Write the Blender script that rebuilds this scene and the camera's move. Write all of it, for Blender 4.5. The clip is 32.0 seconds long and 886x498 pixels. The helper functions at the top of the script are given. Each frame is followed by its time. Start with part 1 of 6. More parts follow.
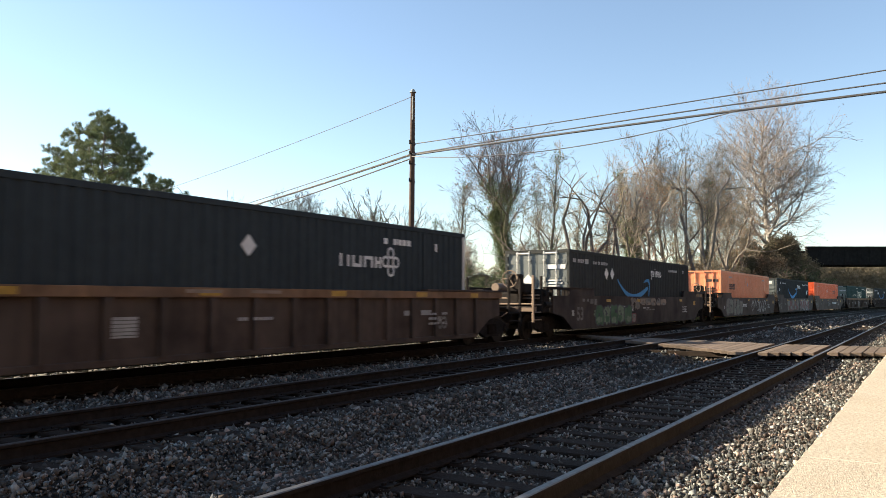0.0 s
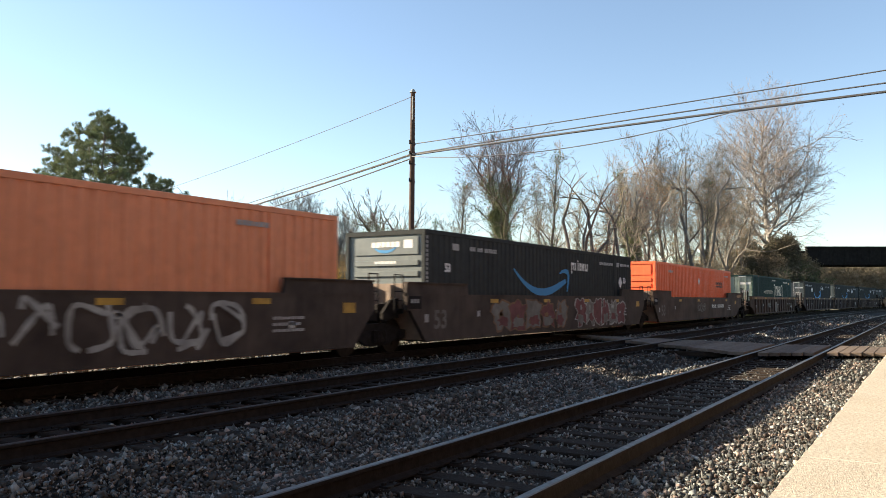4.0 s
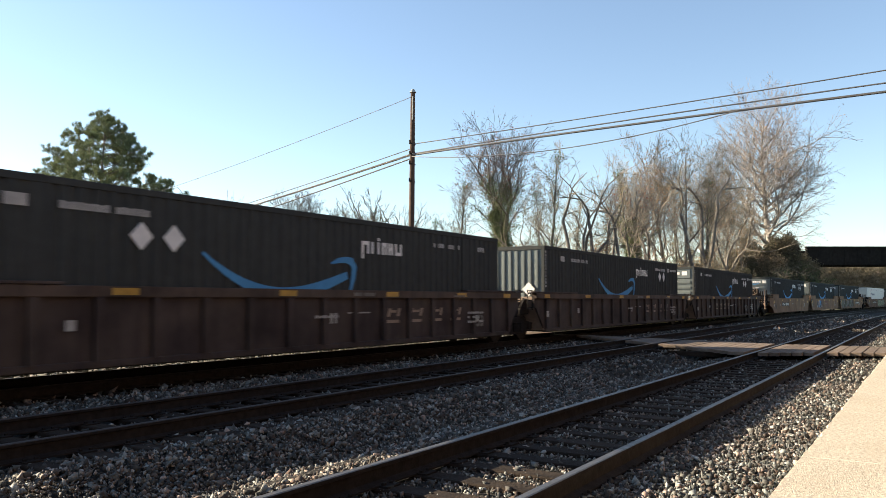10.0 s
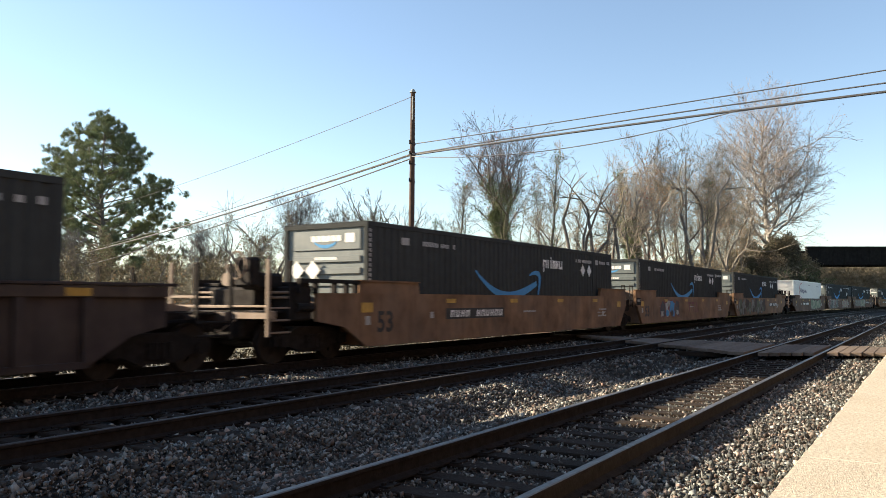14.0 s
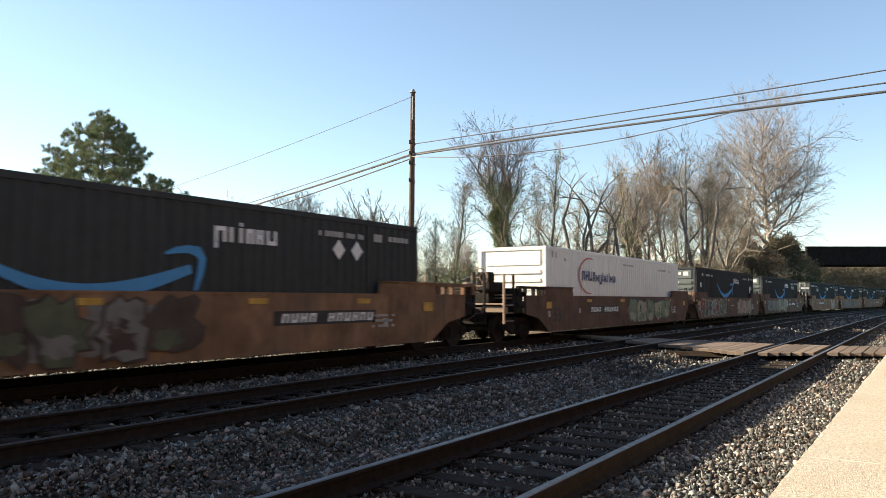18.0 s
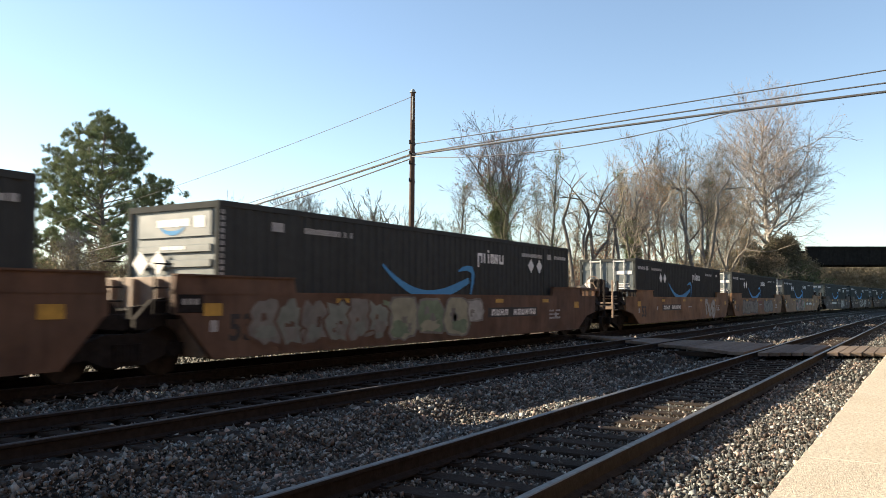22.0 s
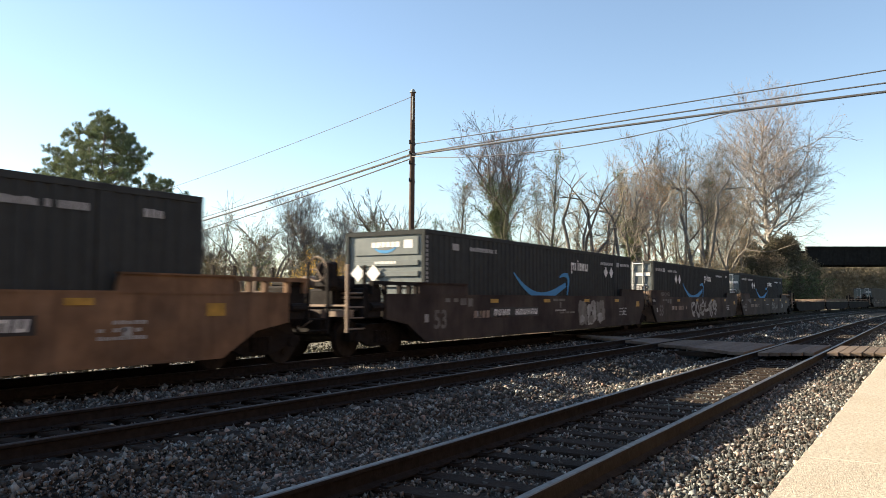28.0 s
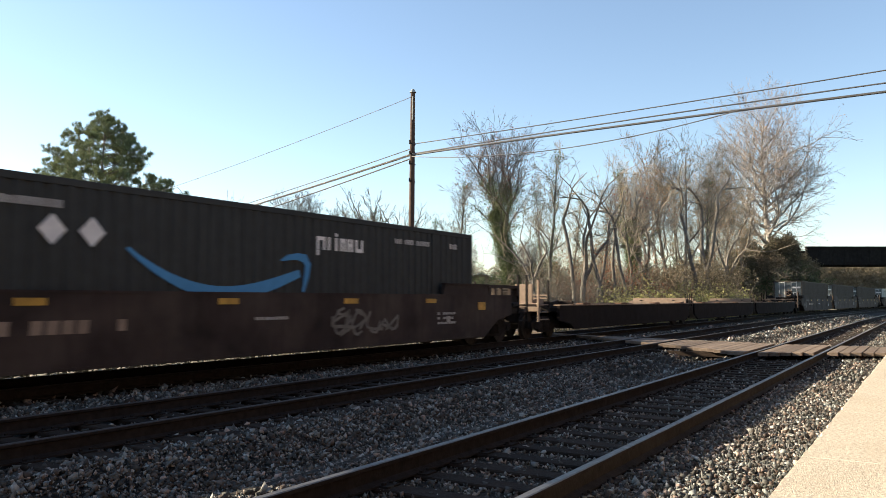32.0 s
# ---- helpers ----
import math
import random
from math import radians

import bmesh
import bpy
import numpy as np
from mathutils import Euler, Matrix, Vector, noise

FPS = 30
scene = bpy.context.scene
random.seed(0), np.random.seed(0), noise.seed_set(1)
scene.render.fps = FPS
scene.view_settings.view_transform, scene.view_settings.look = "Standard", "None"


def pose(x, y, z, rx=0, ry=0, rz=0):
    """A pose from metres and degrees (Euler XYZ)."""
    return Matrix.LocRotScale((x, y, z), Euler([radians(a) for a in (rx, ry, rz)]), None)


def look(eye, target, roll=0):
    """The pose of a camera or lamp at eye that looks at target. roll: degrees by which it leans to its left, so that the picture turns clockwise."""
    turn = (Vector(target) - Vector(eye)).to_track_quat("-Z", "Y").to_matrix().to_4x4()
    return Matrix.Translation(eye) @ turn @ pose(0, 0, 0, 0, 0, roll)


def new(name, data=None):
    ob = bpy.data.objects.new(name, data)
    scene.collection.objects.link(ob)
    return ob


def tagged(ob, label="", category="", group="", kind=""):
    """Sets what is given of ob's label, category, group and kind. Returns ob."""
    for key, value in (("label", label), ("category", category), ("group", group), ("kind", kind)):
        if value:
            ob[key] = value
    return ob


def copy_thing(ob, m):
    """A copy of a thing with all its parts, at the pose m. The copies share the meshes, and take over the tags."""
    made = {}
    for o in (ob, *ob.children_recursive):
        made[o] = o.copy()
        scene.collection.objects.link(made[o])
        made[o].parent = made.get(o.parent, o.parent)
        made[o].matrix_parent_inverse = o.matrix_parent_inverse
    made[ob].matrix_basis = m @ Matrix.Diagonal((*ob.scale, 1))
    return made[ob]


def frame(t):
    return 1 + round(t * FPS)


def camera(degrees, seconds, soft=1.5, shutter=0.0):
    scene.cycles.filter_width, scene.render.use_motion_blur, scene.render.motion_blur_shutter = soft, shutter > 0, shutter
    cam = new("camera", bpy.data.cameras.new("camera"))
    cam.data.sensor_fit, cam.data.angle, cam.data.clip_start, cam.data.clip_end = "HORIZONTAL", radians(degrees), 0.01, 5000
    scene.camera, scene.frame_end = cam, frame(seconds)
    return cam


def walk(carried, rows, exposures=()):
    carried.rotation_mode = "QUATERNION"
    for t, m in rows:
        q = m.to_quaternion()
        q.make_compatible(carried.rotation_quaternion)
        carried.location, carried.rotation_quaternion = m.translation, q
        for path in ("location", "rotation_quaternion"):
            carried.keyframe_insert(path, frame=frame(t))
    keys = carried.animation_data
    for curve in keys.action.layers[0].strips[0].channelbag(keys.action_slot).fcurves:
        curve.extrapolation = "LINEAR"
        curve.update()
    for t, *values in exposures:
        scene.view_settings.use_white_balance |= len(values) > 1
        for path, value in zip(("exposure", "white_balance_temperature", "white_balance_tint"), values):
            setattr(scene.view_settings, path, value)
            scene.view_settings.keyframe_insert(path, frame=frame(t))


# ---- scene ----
import collections
cam = camera(58.99, 32.0, soft=0.85, shutter=0.25)
EYE = Vector((0.0, 0.0, 1.346))
YAW, PITCH = radians(58.09), radians(3.671)
FORWARD = Vector((math.sin(YAW) * math.cos(PITCH), math.cos(YAW) * math.cos(PITCH), math.sin(PITCH)))
STAND = look(EYE, EYE + FORWARD, 0.08)
walk(cam, [(0.0, STAND), (32.0, STAND)])

# ---- light: low sun behind the train, to the left ----
SUN_WAY = Vector((0.28, -1.0, -0.363)).normalized()
world = bpy.data.worlds.new("world")
scene.world = world
world.use_nodes = True
sky = world.node_tree.nodes.new("ShaderNodeTexSky")
sky.sky_type, sky.sun_disc = "NISHITA", False
sky.sun_elevation, sky.sun_rotation = radians(19.3), radians(360 - 15.6)
sky.altitude, sky.air_density, sky.dust_density, sky.ozone_density = 50, 1.0, 0.2, 1.8
back = world.node_tree.nodes["Background"]
back.inputs["Strength"].default_value = 0.0615
hazy = world.node_tree.nodes.new("ShaderNodeHueSaturation")
hazy.inputs["Saturation"].default_value = 0.93
world.node_tree.links.new(sky.outputs["Color"], hazy.inputs["Color"])
world.node_tree.links.new(hazy.outputs["Color"], back.inputs["Color"])
sun = bpy.data.lights.new("sun", "SUN")
sun.energy, sun.angle, sun.color = 5.0, radians(0.53), (1.0, 0.83, 0.61)
sun_lamp = new("sun", sun)
sun_lamp.matrix_world = look((0, 0, 60), Vector((0, 0, 60)) + SUN_WAY)
scene.view_settings.exposure = 1.985


# ---- materials ----
def mat(name, color, rough=0.7, metal=0.0, grain=8.0, vary=0.18, stain=0.6, stain_vary=0.25, bump=0.15, bump_scale=40.0,
        tint=None, per_piece=0.0, spec=0.5, streak=0.0, leaf=False, skew=0.0, mixed=None):
    """A surface with fine grain, broad stains and a little relief."""
    m = bpy.data.materials.new(name)
    m.use_nodes = True
    nt, bsdf = m.node_tree, m.node_tree.nodes["Principled BSDF"]
    N, L = nt.nodes.new, nt.links.new
    co = N("ShaderNodeTexCoord")

    def nz(scale, detail=6.0, stretch=None):
        n = N("ShaderNodeTexNoise")
        n.inputs["Scale"].default_value, n.inputs["Detail"].default_value = scale, detail
        if stretch:
            mp = N("ShaderNodeMapping")
            mp.inputs["Scale"].default_value = stretch
            L(co.outputs["Object"], mp.inputs["Vector"])
            L(mp.outputs["Vector"], n.inputs["Vector"])
        else:
            L(co.outputs["Object"], n.inputs["Vector"])
        return n.outputs["Fac"]

    def mix(a, b, fac, kind="MIX"):
        x = N("ShaderNodeMix")
        x.data_type, x.blend_type = "RGBA", kind
        for sock, v in ((x.inputs["A"], a), (x.inputs["B"], b)):
            if isinstance(v, tuple):
                sock.default_value = (*v, 1)
            else:
                L(v, sock)
        if isinstance(fac, float):
            x.inputs["Factor"].default_value = fac
        else:
            L(fac, x.inputs["Factor"])
        return x.outputs["Result"]

    def band(v, lo, hi, a=0.0, b=1.0):
        r = N("ShaderNodeMapRange")
        for k, w in zip(("From Min", "From Max", "To Min", "To Max"), (lo, hi, a, b)):
            r.inputs[k].default_value = w
        L(v, r.inputs["Value"])
        return r.outputs["Result"]

    dark = tuple(c * (1 - vary) for c in color)
    light = tuple(min(1.0, c * (1 + vary)) for c in color)
    col = mix(dark, light, band(nz(grain), 0.3, 0.7))
    other = tint if tint else tuple(c * 0.55 for c in color)
    col = mix(col, other, band(nz(stain, 8.0), 0.45, 0.75, 0.0, stain_vary))
    if streak:
        col = mix(col, tuple(c * 0.4 for c in color), band(nz(1.0, 5.0, (6.0, 6.0, 0.35)), 0.5, 0.8, 0.0, streak))
    if per_piece:
        info = N("ShaderNodeObjectInfo")
        geo = N("ShaderNodeNewGeometry")
        add = N("ShaderNodeMath")
        add.operation = "ADD"
        L(info.outputs["Random"], add.inputs[0])
        L(geo.outputs["Random Per Island"], add.inputs[1])
        fr = N("ShaderNodeMath")
        fr.operation = "FRACT"
        L(add.outputs[0], fr.inputs[0])
        hsv = N("ShaderNodeHueSaturation")
        if skew:
            pw = N("ShaderNodeMath")
            pw.operation = "POWER"
            L(fr.outputs[0], pw.inputs[0])
            pw.inputs[1].default_value = skew
            L(band(pw.outputs[0], 0, 1, 1 - per_piece, 1 + per_piece * skew), hsv.inputs["Value"])
        else:
            L(band(fr.outputs[0], 0, 1, 1 - per_piece, 1 + per_piece), hsv.inputs["Value"])
        if mixed:
            again_ = N("ShaderNodeMath")
            again_.operation = "MULTIPLY"
            again_.inputs[1].default_value = 17.3
            L(fr.outputs[0], again_.inputs[0])
            rest = N("ShaderNodeMath")
            rest.operation = "FRACT"
            L(again_.outputs[0], rest.inputs[0])
            col = mix(col, mixed, band(rest.outputs[0], 0.5, 1.0, 0.0, 0.75))
        L(col, hsv.inputs["Color"])
        col = hsv.outputs["Color"]
    L(col, bsdf.inputs["Base Color"])
    L(band(nz(grain * 0.6), 0.25, 0.75, max(0.05, rough - 0.12), min(1.0, rough + 0.12)), bsdf.inputs["Roughness"])
    bsdf.inputs["Metallic"].default_value = metal
    bsdf.inputs["Specular IOR Level"].default_value = spec
    if bump:
        b = N("ShaderNodeBump")
        b.inputs["Strength"].default_value, b.inputs["Distance"].default_value = bump, 0.02
        L(nz(bump_scale), b.inputs["Height"])
        L(b.outputs["Normal"], bsdf.inputs["Normal"])
    if leaf:
        tr = N("ShaderNodeBsdfTranslucent")
        L(col, tr.inputs["Color"])
        ms = N("ShaderNodeMixShader")
        ms.inputs["Fac"].default_value = 0.30
        L(bsdf.outputs[0], ms.inputs[1])
        L(tr.outputs[0], ms.inputs[2])
        L(ms.outputs[0], nt.nodes["Material Output"].inputs["Surface"])
    return m


M = {}
# bed far darker than its stones: shade in the gaps put into the colour
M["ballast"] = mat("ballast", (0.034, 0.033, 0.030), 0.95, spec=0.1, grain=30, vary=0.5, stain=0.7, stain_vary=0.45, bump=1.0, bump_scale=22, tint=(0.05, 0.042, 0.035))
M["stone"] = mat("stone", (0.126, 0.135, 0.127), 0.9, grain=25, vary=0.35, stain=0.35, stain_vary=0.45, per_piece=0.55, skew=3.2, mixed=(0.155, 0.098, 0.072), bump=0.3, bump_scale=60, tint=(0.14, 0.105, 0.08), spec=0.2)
M["ground"] = mat("ground", (0.10, 0.088, 0.056), 0.95, grain=5, vary=0.4, stain=0.15, stain_vary=0.6, bump=0.8, bump_scale=9, tint=(0.09, 0.10, 0.04))
M["concrete"] = mat("concrete", (0.45, 0.405, 0.325), 0.95, grain=38, vary=0.34, stain=1.1, stain_vary=0.5, spec=0.2, bump=0.6, bump_scale=70, tint=(0.36, 0.31, 0.235))
# kept dark so the added wall behind the platform throws back little light
M["brick"] = mat("brick", (0.07, 0.05, 0.042), 0.9, grain=10, vary=0.3, stain=0.5, stain_vary=0.4, bump=0.3)
M["house_brick"] = mat("house_brick", (0.26, 0.17, 0.12), 0.9, grain=6, vary=0.2, stain=0.8, stain_vary=0.3, bump=0.2)
M["wood_tie"] = mat("wood_tie", (0.022, 0.016, 0.012), 0.95, spec=0.15, grain=6, vary=0.35, stain=2.5, stain_vary=0.5, bump=0.6, bump_scale=30, per_piece=0.35, tint=(0.05, 0.037, 0.027))
M["plank"] = mat("plank", (0.15, 0.118, 0.093), 0.9, spec=0.2, grain=9, vary=0.25, stain=1.5, stain_vary=0.4, bump=0.4, bump_scale=30, per_piece=0.25)
M["rail_side"] = mat("rail_side", (0.021, 0.017, 0.015), 0.9, spec=0.15, grain=12, vary=0.35, stain=1.2, stain_vary=0.4, bump=0.3)
M["rail_top"] = mat("rail_top", (0.15, 0.14, 0.13), 0.45, metal=0.75, grain=20, vary=0.2, stain=1.0, stain_vary=0.35, bump=0.03)
M["rail_dull"] = mat("rail_dull", (0.05, 0.042, 0.037), 0.6, metal=0.4, grain=20, vary=0.3, stain=1.0, stain_vary=0.4, bump=0.05)
M["iron"] = mat("iron", (0.016, 0.013, 0.0115), 0.9, spec=0.2, grain=10, vary=0.35, stain=1.5, stain_vary=0.4, bump=0.3)
M["wheel"] = mat("wheel", (0.020, 0.015, 0.012), 0.75, spec=0.25, grain=8, vary=0.3, stain=2.0, stain_vary=0.4, bump=0.15)
M["bark_pale"] = mat("bark_pale", (0.27, 0.255, 0.235), 0.9, grain=3, vary=0.3, stain=0.6, stain_vary=0.5, bump=0.5, bump_scale=12, tint=(0.18, 0.15, 0.12))
M["bark"] = mat("bark", (0.125, 0.112, 0.096), 0.95, grain=3, vary=0.3, stain=0.6, stain_vary=0.5, bump=0.5, bump_scale=12, tint=(0.07, 0.058, 0.046))
M["twig"] = mat("twig", (0.18, 0.157, 0.12), 0.95, grain=1.5, vary=0.25, stain=0.3, stain_vary=0.4, bump=0.0, tint=(0.155, 0.115, 0.078))
M["thicket"] = mat("thicket", (0.078, 0.072, 0.043), 0.8, grain=0.4, vary=0.4, stain=0.12, stain_vary=0.6, bump=0, per_piece=0.5, tint=(0.10, 0.062, 0.035), leaf=True)
M["thicket_brown"] = mat("thicket_brown", (0.20, 0.158, 0.105), 0.85, grain=0.4, vary=0.35, stain=0.12, stain_vary=0.6, bump=0, per_piece=0.5, tint=(0.10, 0.085, 0.04), leaf=True)
M["far_brush"] = mat("far_brush", (0.18, 0.152, 0.10), 0.9, grain=0.2, vary=0.2, stain=0.08, stain_vary=0.4, bump=0, per_piece=0.22, tint=(0.10, 0.085, 0.06))
M["weed"] = mat("weed", (0.05, 0.046, 0.028), 0.9, grain=0.6, vary=0.3, stain=0.2, stain_vary=0.5, bump=0, per_piece=0.4, tint=(0.07, 0.05, 0.03))
M["twig_pale"] = mat("twig_pale", (0.16, 0.142, 0.13), 0.95, grain=1.5, vary=0.2, stain=0.3, stain_vary=0.4, bump=0.0, tint=(0.17, 0.125, 0.10))
M["ivy"] = mat("ivy", (0.06, 0.085, 0.033), 0.6, grain=2, vary=0.4, stain=0.5, stain_vary=0.5, bump=0, per_piece=0.5, tint=(0.12, 0.12, 0.04), leaf=True)
M["needle"] = mat("needle", (0.135, 0.165, 0.08), 0.6, grain=1.2, vary=0.35, stain=0.35, stain_vary=0.5, bump=0, per_piece=0.3, tint=(0.10, 0.11, 0.055), leaf=True)
M["leaf_yellow"] = mat("leaf_yellow", (0.27, 0.26, 0.10), 0.7, grain=2, vary=0.3, stain=0.5, stain_vary=0.4, bump=0, per_piece=0.4, tint=(0.14, 0.16, 0.05), leaf=True)
M["leaf_gold"] = mat("leaf_gold", (0.50, 0.30, 0.04), 0.7, grain=2, vary=0.3, stain=0.5, stain_vary=0.3, bump=0, per_piece=0.3, leaf=True)
M["leaf_brown"] = mat("leaf_brown", (0.25, 0.145, 0.07), 0.8, grain=2, vary=0.35, stain=0.5, stain_vary=0.4, bump=0, per_piece=0.45, tint=(0.30, 0.19, 0.08), leaf=True)
M["leaf_red"] = mat("leaf_red", (0.20, 0.075, 0.045), 0.8, grain=2, vary=0.35, stain=0.5, stain_vary=0.4, bump=0, per_piece=0.45, tint=(0.26, 0.13, 0.07), leaf=True)
M["pole"] = mat("pole", (0.075, 0.05, 0.038), 0.95, grain=8, vary=0.3, stain=1.0, stain_vary=0.4, bump=0.4, bump_scale=25, streak=0.4, spec=0.2)
M["cable"] = mat("cable", (0.06, 0.058, 0.056), 0.45, grain=5, vary=0.2, bump=0, spec=0.5)
M["bridge"] = mat("bridge", (0.017, 0.016, 0.015), 0.95, spec=0.08, grain=2, vary=0.3, stain=0.4, stain_vary=0.5, bump=0.2, bump_scale=10, streak=0.5)
M["bridge_stone"] = mat("bridge_stone", (0.035, 0.032, 0.029), 0.9, grain=2, vary=0.3, stain=0.4, stain_vary=0.5, bump=0.3, bump_scale=8, streak=0.5)
M["white"] = mat("white", (0.70, 0.695, 0.65), 0.5, grain=4, vary=0.04, stain=0.9, stain_vary=0.18, bump=0.03, tint=(0.52, 0.50, 0.45))
M["white_mark"] = mat("white_mark", (0.70, 0.69, 0.66), 0.6, grain=6, vary=0.08, stain=1.2, stain_vary=0.3, bump=0.0)
M["cream_mark"] = mat("cream_mark", (0.60, 0.56, 0.42), 0.6, grain=6, vary=0.08, stain=1.2, stain_vary=0.3, bump=0.0)
M["blue_mark"] = mat("blue_mark", (0.085, 0.27, 0.50), 0.8, spec=0.15, grain=6, vary=0.06, stain=1.0, stain_vary=0.2, bump=0.0)
M["navy_mark"] = mat("navy_mark", (0.035, 0.03, 0.12), 0.55, grain=6, vary=0.1, stain=1.0, stain_vary=0.2, bump=0.0)
M["red_mark"] = mat("red_mark", (0.42, 0.10, 0.09), 0.55, grain=6, vary=0.1, stain=1.0, stain_vary=0.2, bump=0.0)
M["black_mark"] = mat("black_mark", (0.025, 0.022, 0.02), 0.7, grain=6, vary=0.2, stain=1.0, stain_vary=0.2, bump=0.0)
M["grey_mark"] = mat("grey_mark", (0.36, 0.35, 0.33), 0.7, grain=6, vary=0.2, stain=1.5, stain_vary=0.4, bump=0.0)
M["yellow_mark"] = mat("yellow_mark", (0.46, 0.26, 0.035), 0.6, grain=6, vary=0.25, stain=2.5, stain_vary=0.6, bump=0.0)
M["notice_yellow"] = mat("notice_yellow", (0.62, 0.47, 0.16), 0.6, grain=6, vary=0.1, stain=1.5, stain_vary=0.3, bump=0.0)
M["pink_paint"] = mat("pink_paint", (0.26, 0.125, 0.11), 0.7, grain=4, vary=0.2, stain=1.2, stain_vary=0.3, bump=0.0)
M["teal_paint"] = mat("teal_paint", (0.165, 0.18, 0.15), 0.7, grain=4, vary=0.2, stain=1.2, stain_vary=0.3, bump=0.0)
M["pale_paint"] = mat("pale_paint", (0.27, 0.26, 0.18), 0.7, grain=4, vary=0.2, stain=1.2, stain_vary=0.3, bump=0.0)
M["chalk_paint"] = mat("chalk_paint", (0.34, 0.335, 0.31), 0.8, grain=4, vary=0.25, stain=1.2, stain_vary=0.6, bump=0.0, tint=(0.09, 0.07, 0.055))
M["faded_paint"] = mat("faded_paint", (0.15, 0.14, 0.122), 0.8, grain=4, vary=0.25, stain=1.2, stain_vary=0.6, bump=0.0, tint=(0.06, 0.046, 0.036))
M["maroon_paint"] = mat("maroon_paint", (0.15, 0.048, 0.045), 0.8, grain=4, vary=0.25, stain=1.2, stain_vary=0.5, bump=0.0)
M["moss_paint"] = mat("moss_paint", (0.085, 0.095, 0.055), 0.8, grain=4, vary=0.25, stain=1.2, stain_vary=0.5, bump=0.0)
M["ash_paint"] = mat("ash_paint", (0.17, 0.16, 0.14), 0.8, grain=4, vary=0.25, stain=1.2, stain_vary=0.5, bump=0.0, tint=(0.10, 0.08, 0.065))
M["slate_paint"] = mat("slate_paint", (0.052, 0.054, 0.058), 0.8, grain=4, vary=0.25, stain=1.2, stain_vary=0.5, bump=0.0)
M["mint_paint"] = mat("mint_paint", (0.15, 0.195, 0.12), 0.8, grain=4, vary=0.25, stain=1.2, stain_vary=0.4, bump=0.0)
M["leaf_paint"] = mat("leaf_paint", (0.055, 0.12, 0.055), 0.8, grain=4, vary=0.25, stain=1.2, stain_vary=0.4, bump=0.0)
M["stencil_tan"] = mat("stencil_tan", (0.26, 0.19, 0.14), 0.7, grain=6, vary=0.2, stain=1.5, stain_vary=0.5, bump=0.0)
# rusty end steelwork in a tan that has sunlight put into it
M["lit_tan_steel"] = mat("lit_tan_steel", (0.21, 0.15, 0.105), 0.7, grain=6, vary=0.2, stain=1.2, stain_vary=0.45, bump=0.1, tint=(0.25, 0.17, 0.11))


def paint(name, color, **k):
    k = {**dict(rough=0.5, grain=5, vary=0.08, stain=0.5, stain_vary=0.3, bump=0.06, bump_scale=15, streak=0.25), **k}
    M[name] = mat(name, color, **k)


paint("dark_green", (0.055, 0.0585, 0.0565), rough=0.9, spec=0.04)
paint("dark_blue", (0.046, 0.056, 0.060), rough=0.9, spec=0.04)
paint("orange", (0.78, 0.125, 0.035))
paint("orange_faded", (0.74, 0.265, 0.125))
paint("deep_green", (0.032, 0.064, 0.057), rough=0.75, spec=0.15)
paint("pale_green", (0.24, 0.28, 0.23))
paint("dusty_grey", (0.098, 0.084, 0.07), rough=0.9, spec=0.05)
paint("steel_grey", (0.28, 0.305, 0.295), rough=0.5)
paint("door_grey", (0.118, 0.135, 0.133), rough=0.5)
paint("rod_grey", (0.46, 0.47, 0.45), rough=0.4)
# copy of the dark green side paint, lightened to stand for sun on the fronts
paint("sunlit_front_green", (0.115, 0.136, 0.133), rough=0.45)
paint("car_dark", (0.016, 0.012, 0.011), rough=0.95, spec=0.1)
paint("car_brown", (0.034, 0.0235, 0.020), rough=0.8, grain=1.7, vary=0.4, stain=0.8, stain_vary=0.75, streak=0.55, spec=0.25, tint=(0.092, 0.07, 0.056))
paint("car_umber", (0.07, 0.049, 0.038), rough=0.8, grain=1.7, vary=0.4, stain=0.8, stain_vary=0.7, streak=0.55, spec=0.25, tint=(0.11, 0.08, 0.06))
paint("car_red", (0.047, 0.034, 0.031), rough=0.8, grain=1.7, vary=0.4, stain=0.8, stain_vary=0.75, streak=0.55, spec=0.25, tint=(0.092, 0.07, 0.056))
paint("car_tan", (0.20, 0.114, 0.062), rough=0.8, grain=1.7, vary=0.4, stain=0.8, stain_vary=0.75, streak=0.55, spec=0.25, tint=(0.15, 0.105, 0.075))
paint("car_rust", (0.112, 0.064, 0.041), rough=0.8, grain=1.7, vary=0.4, stain=0.8, stain_vary=0.75, streak=0.55, spec=0.25, tint=(0.13, 0.085, 0.06))
paint("car_grey", (0.062, 0.046, 0.037), rough=0.8, grain=1.7, vary=0.4, stain=0.8, stain_vary=0.75, streak=0.55, spec=0.25, tint=(0.092, 0.07, 0.056))


# ---- mesh helpers ----
def box(bm, x0, x1, y0, y1, z0, z1, bevel=0.0):
    made = bmesh.ops.create_cube(bm, size=1.0, matrix=Matrix.LocRotScale(((x0 + x1) / 2, (y0 + y1) / 2, (z0 + z1) / 2), None, (abs(x1 - x0), abs(y1 - y0), abs(z1 - z0))))
    if bevel:
        edges = {e for v in made["verts"] for e in v.link_edges}
        bmesh.ops.bevel(bm, geom=list(edges), offset=bevel, segments=1, affect="EDGES")


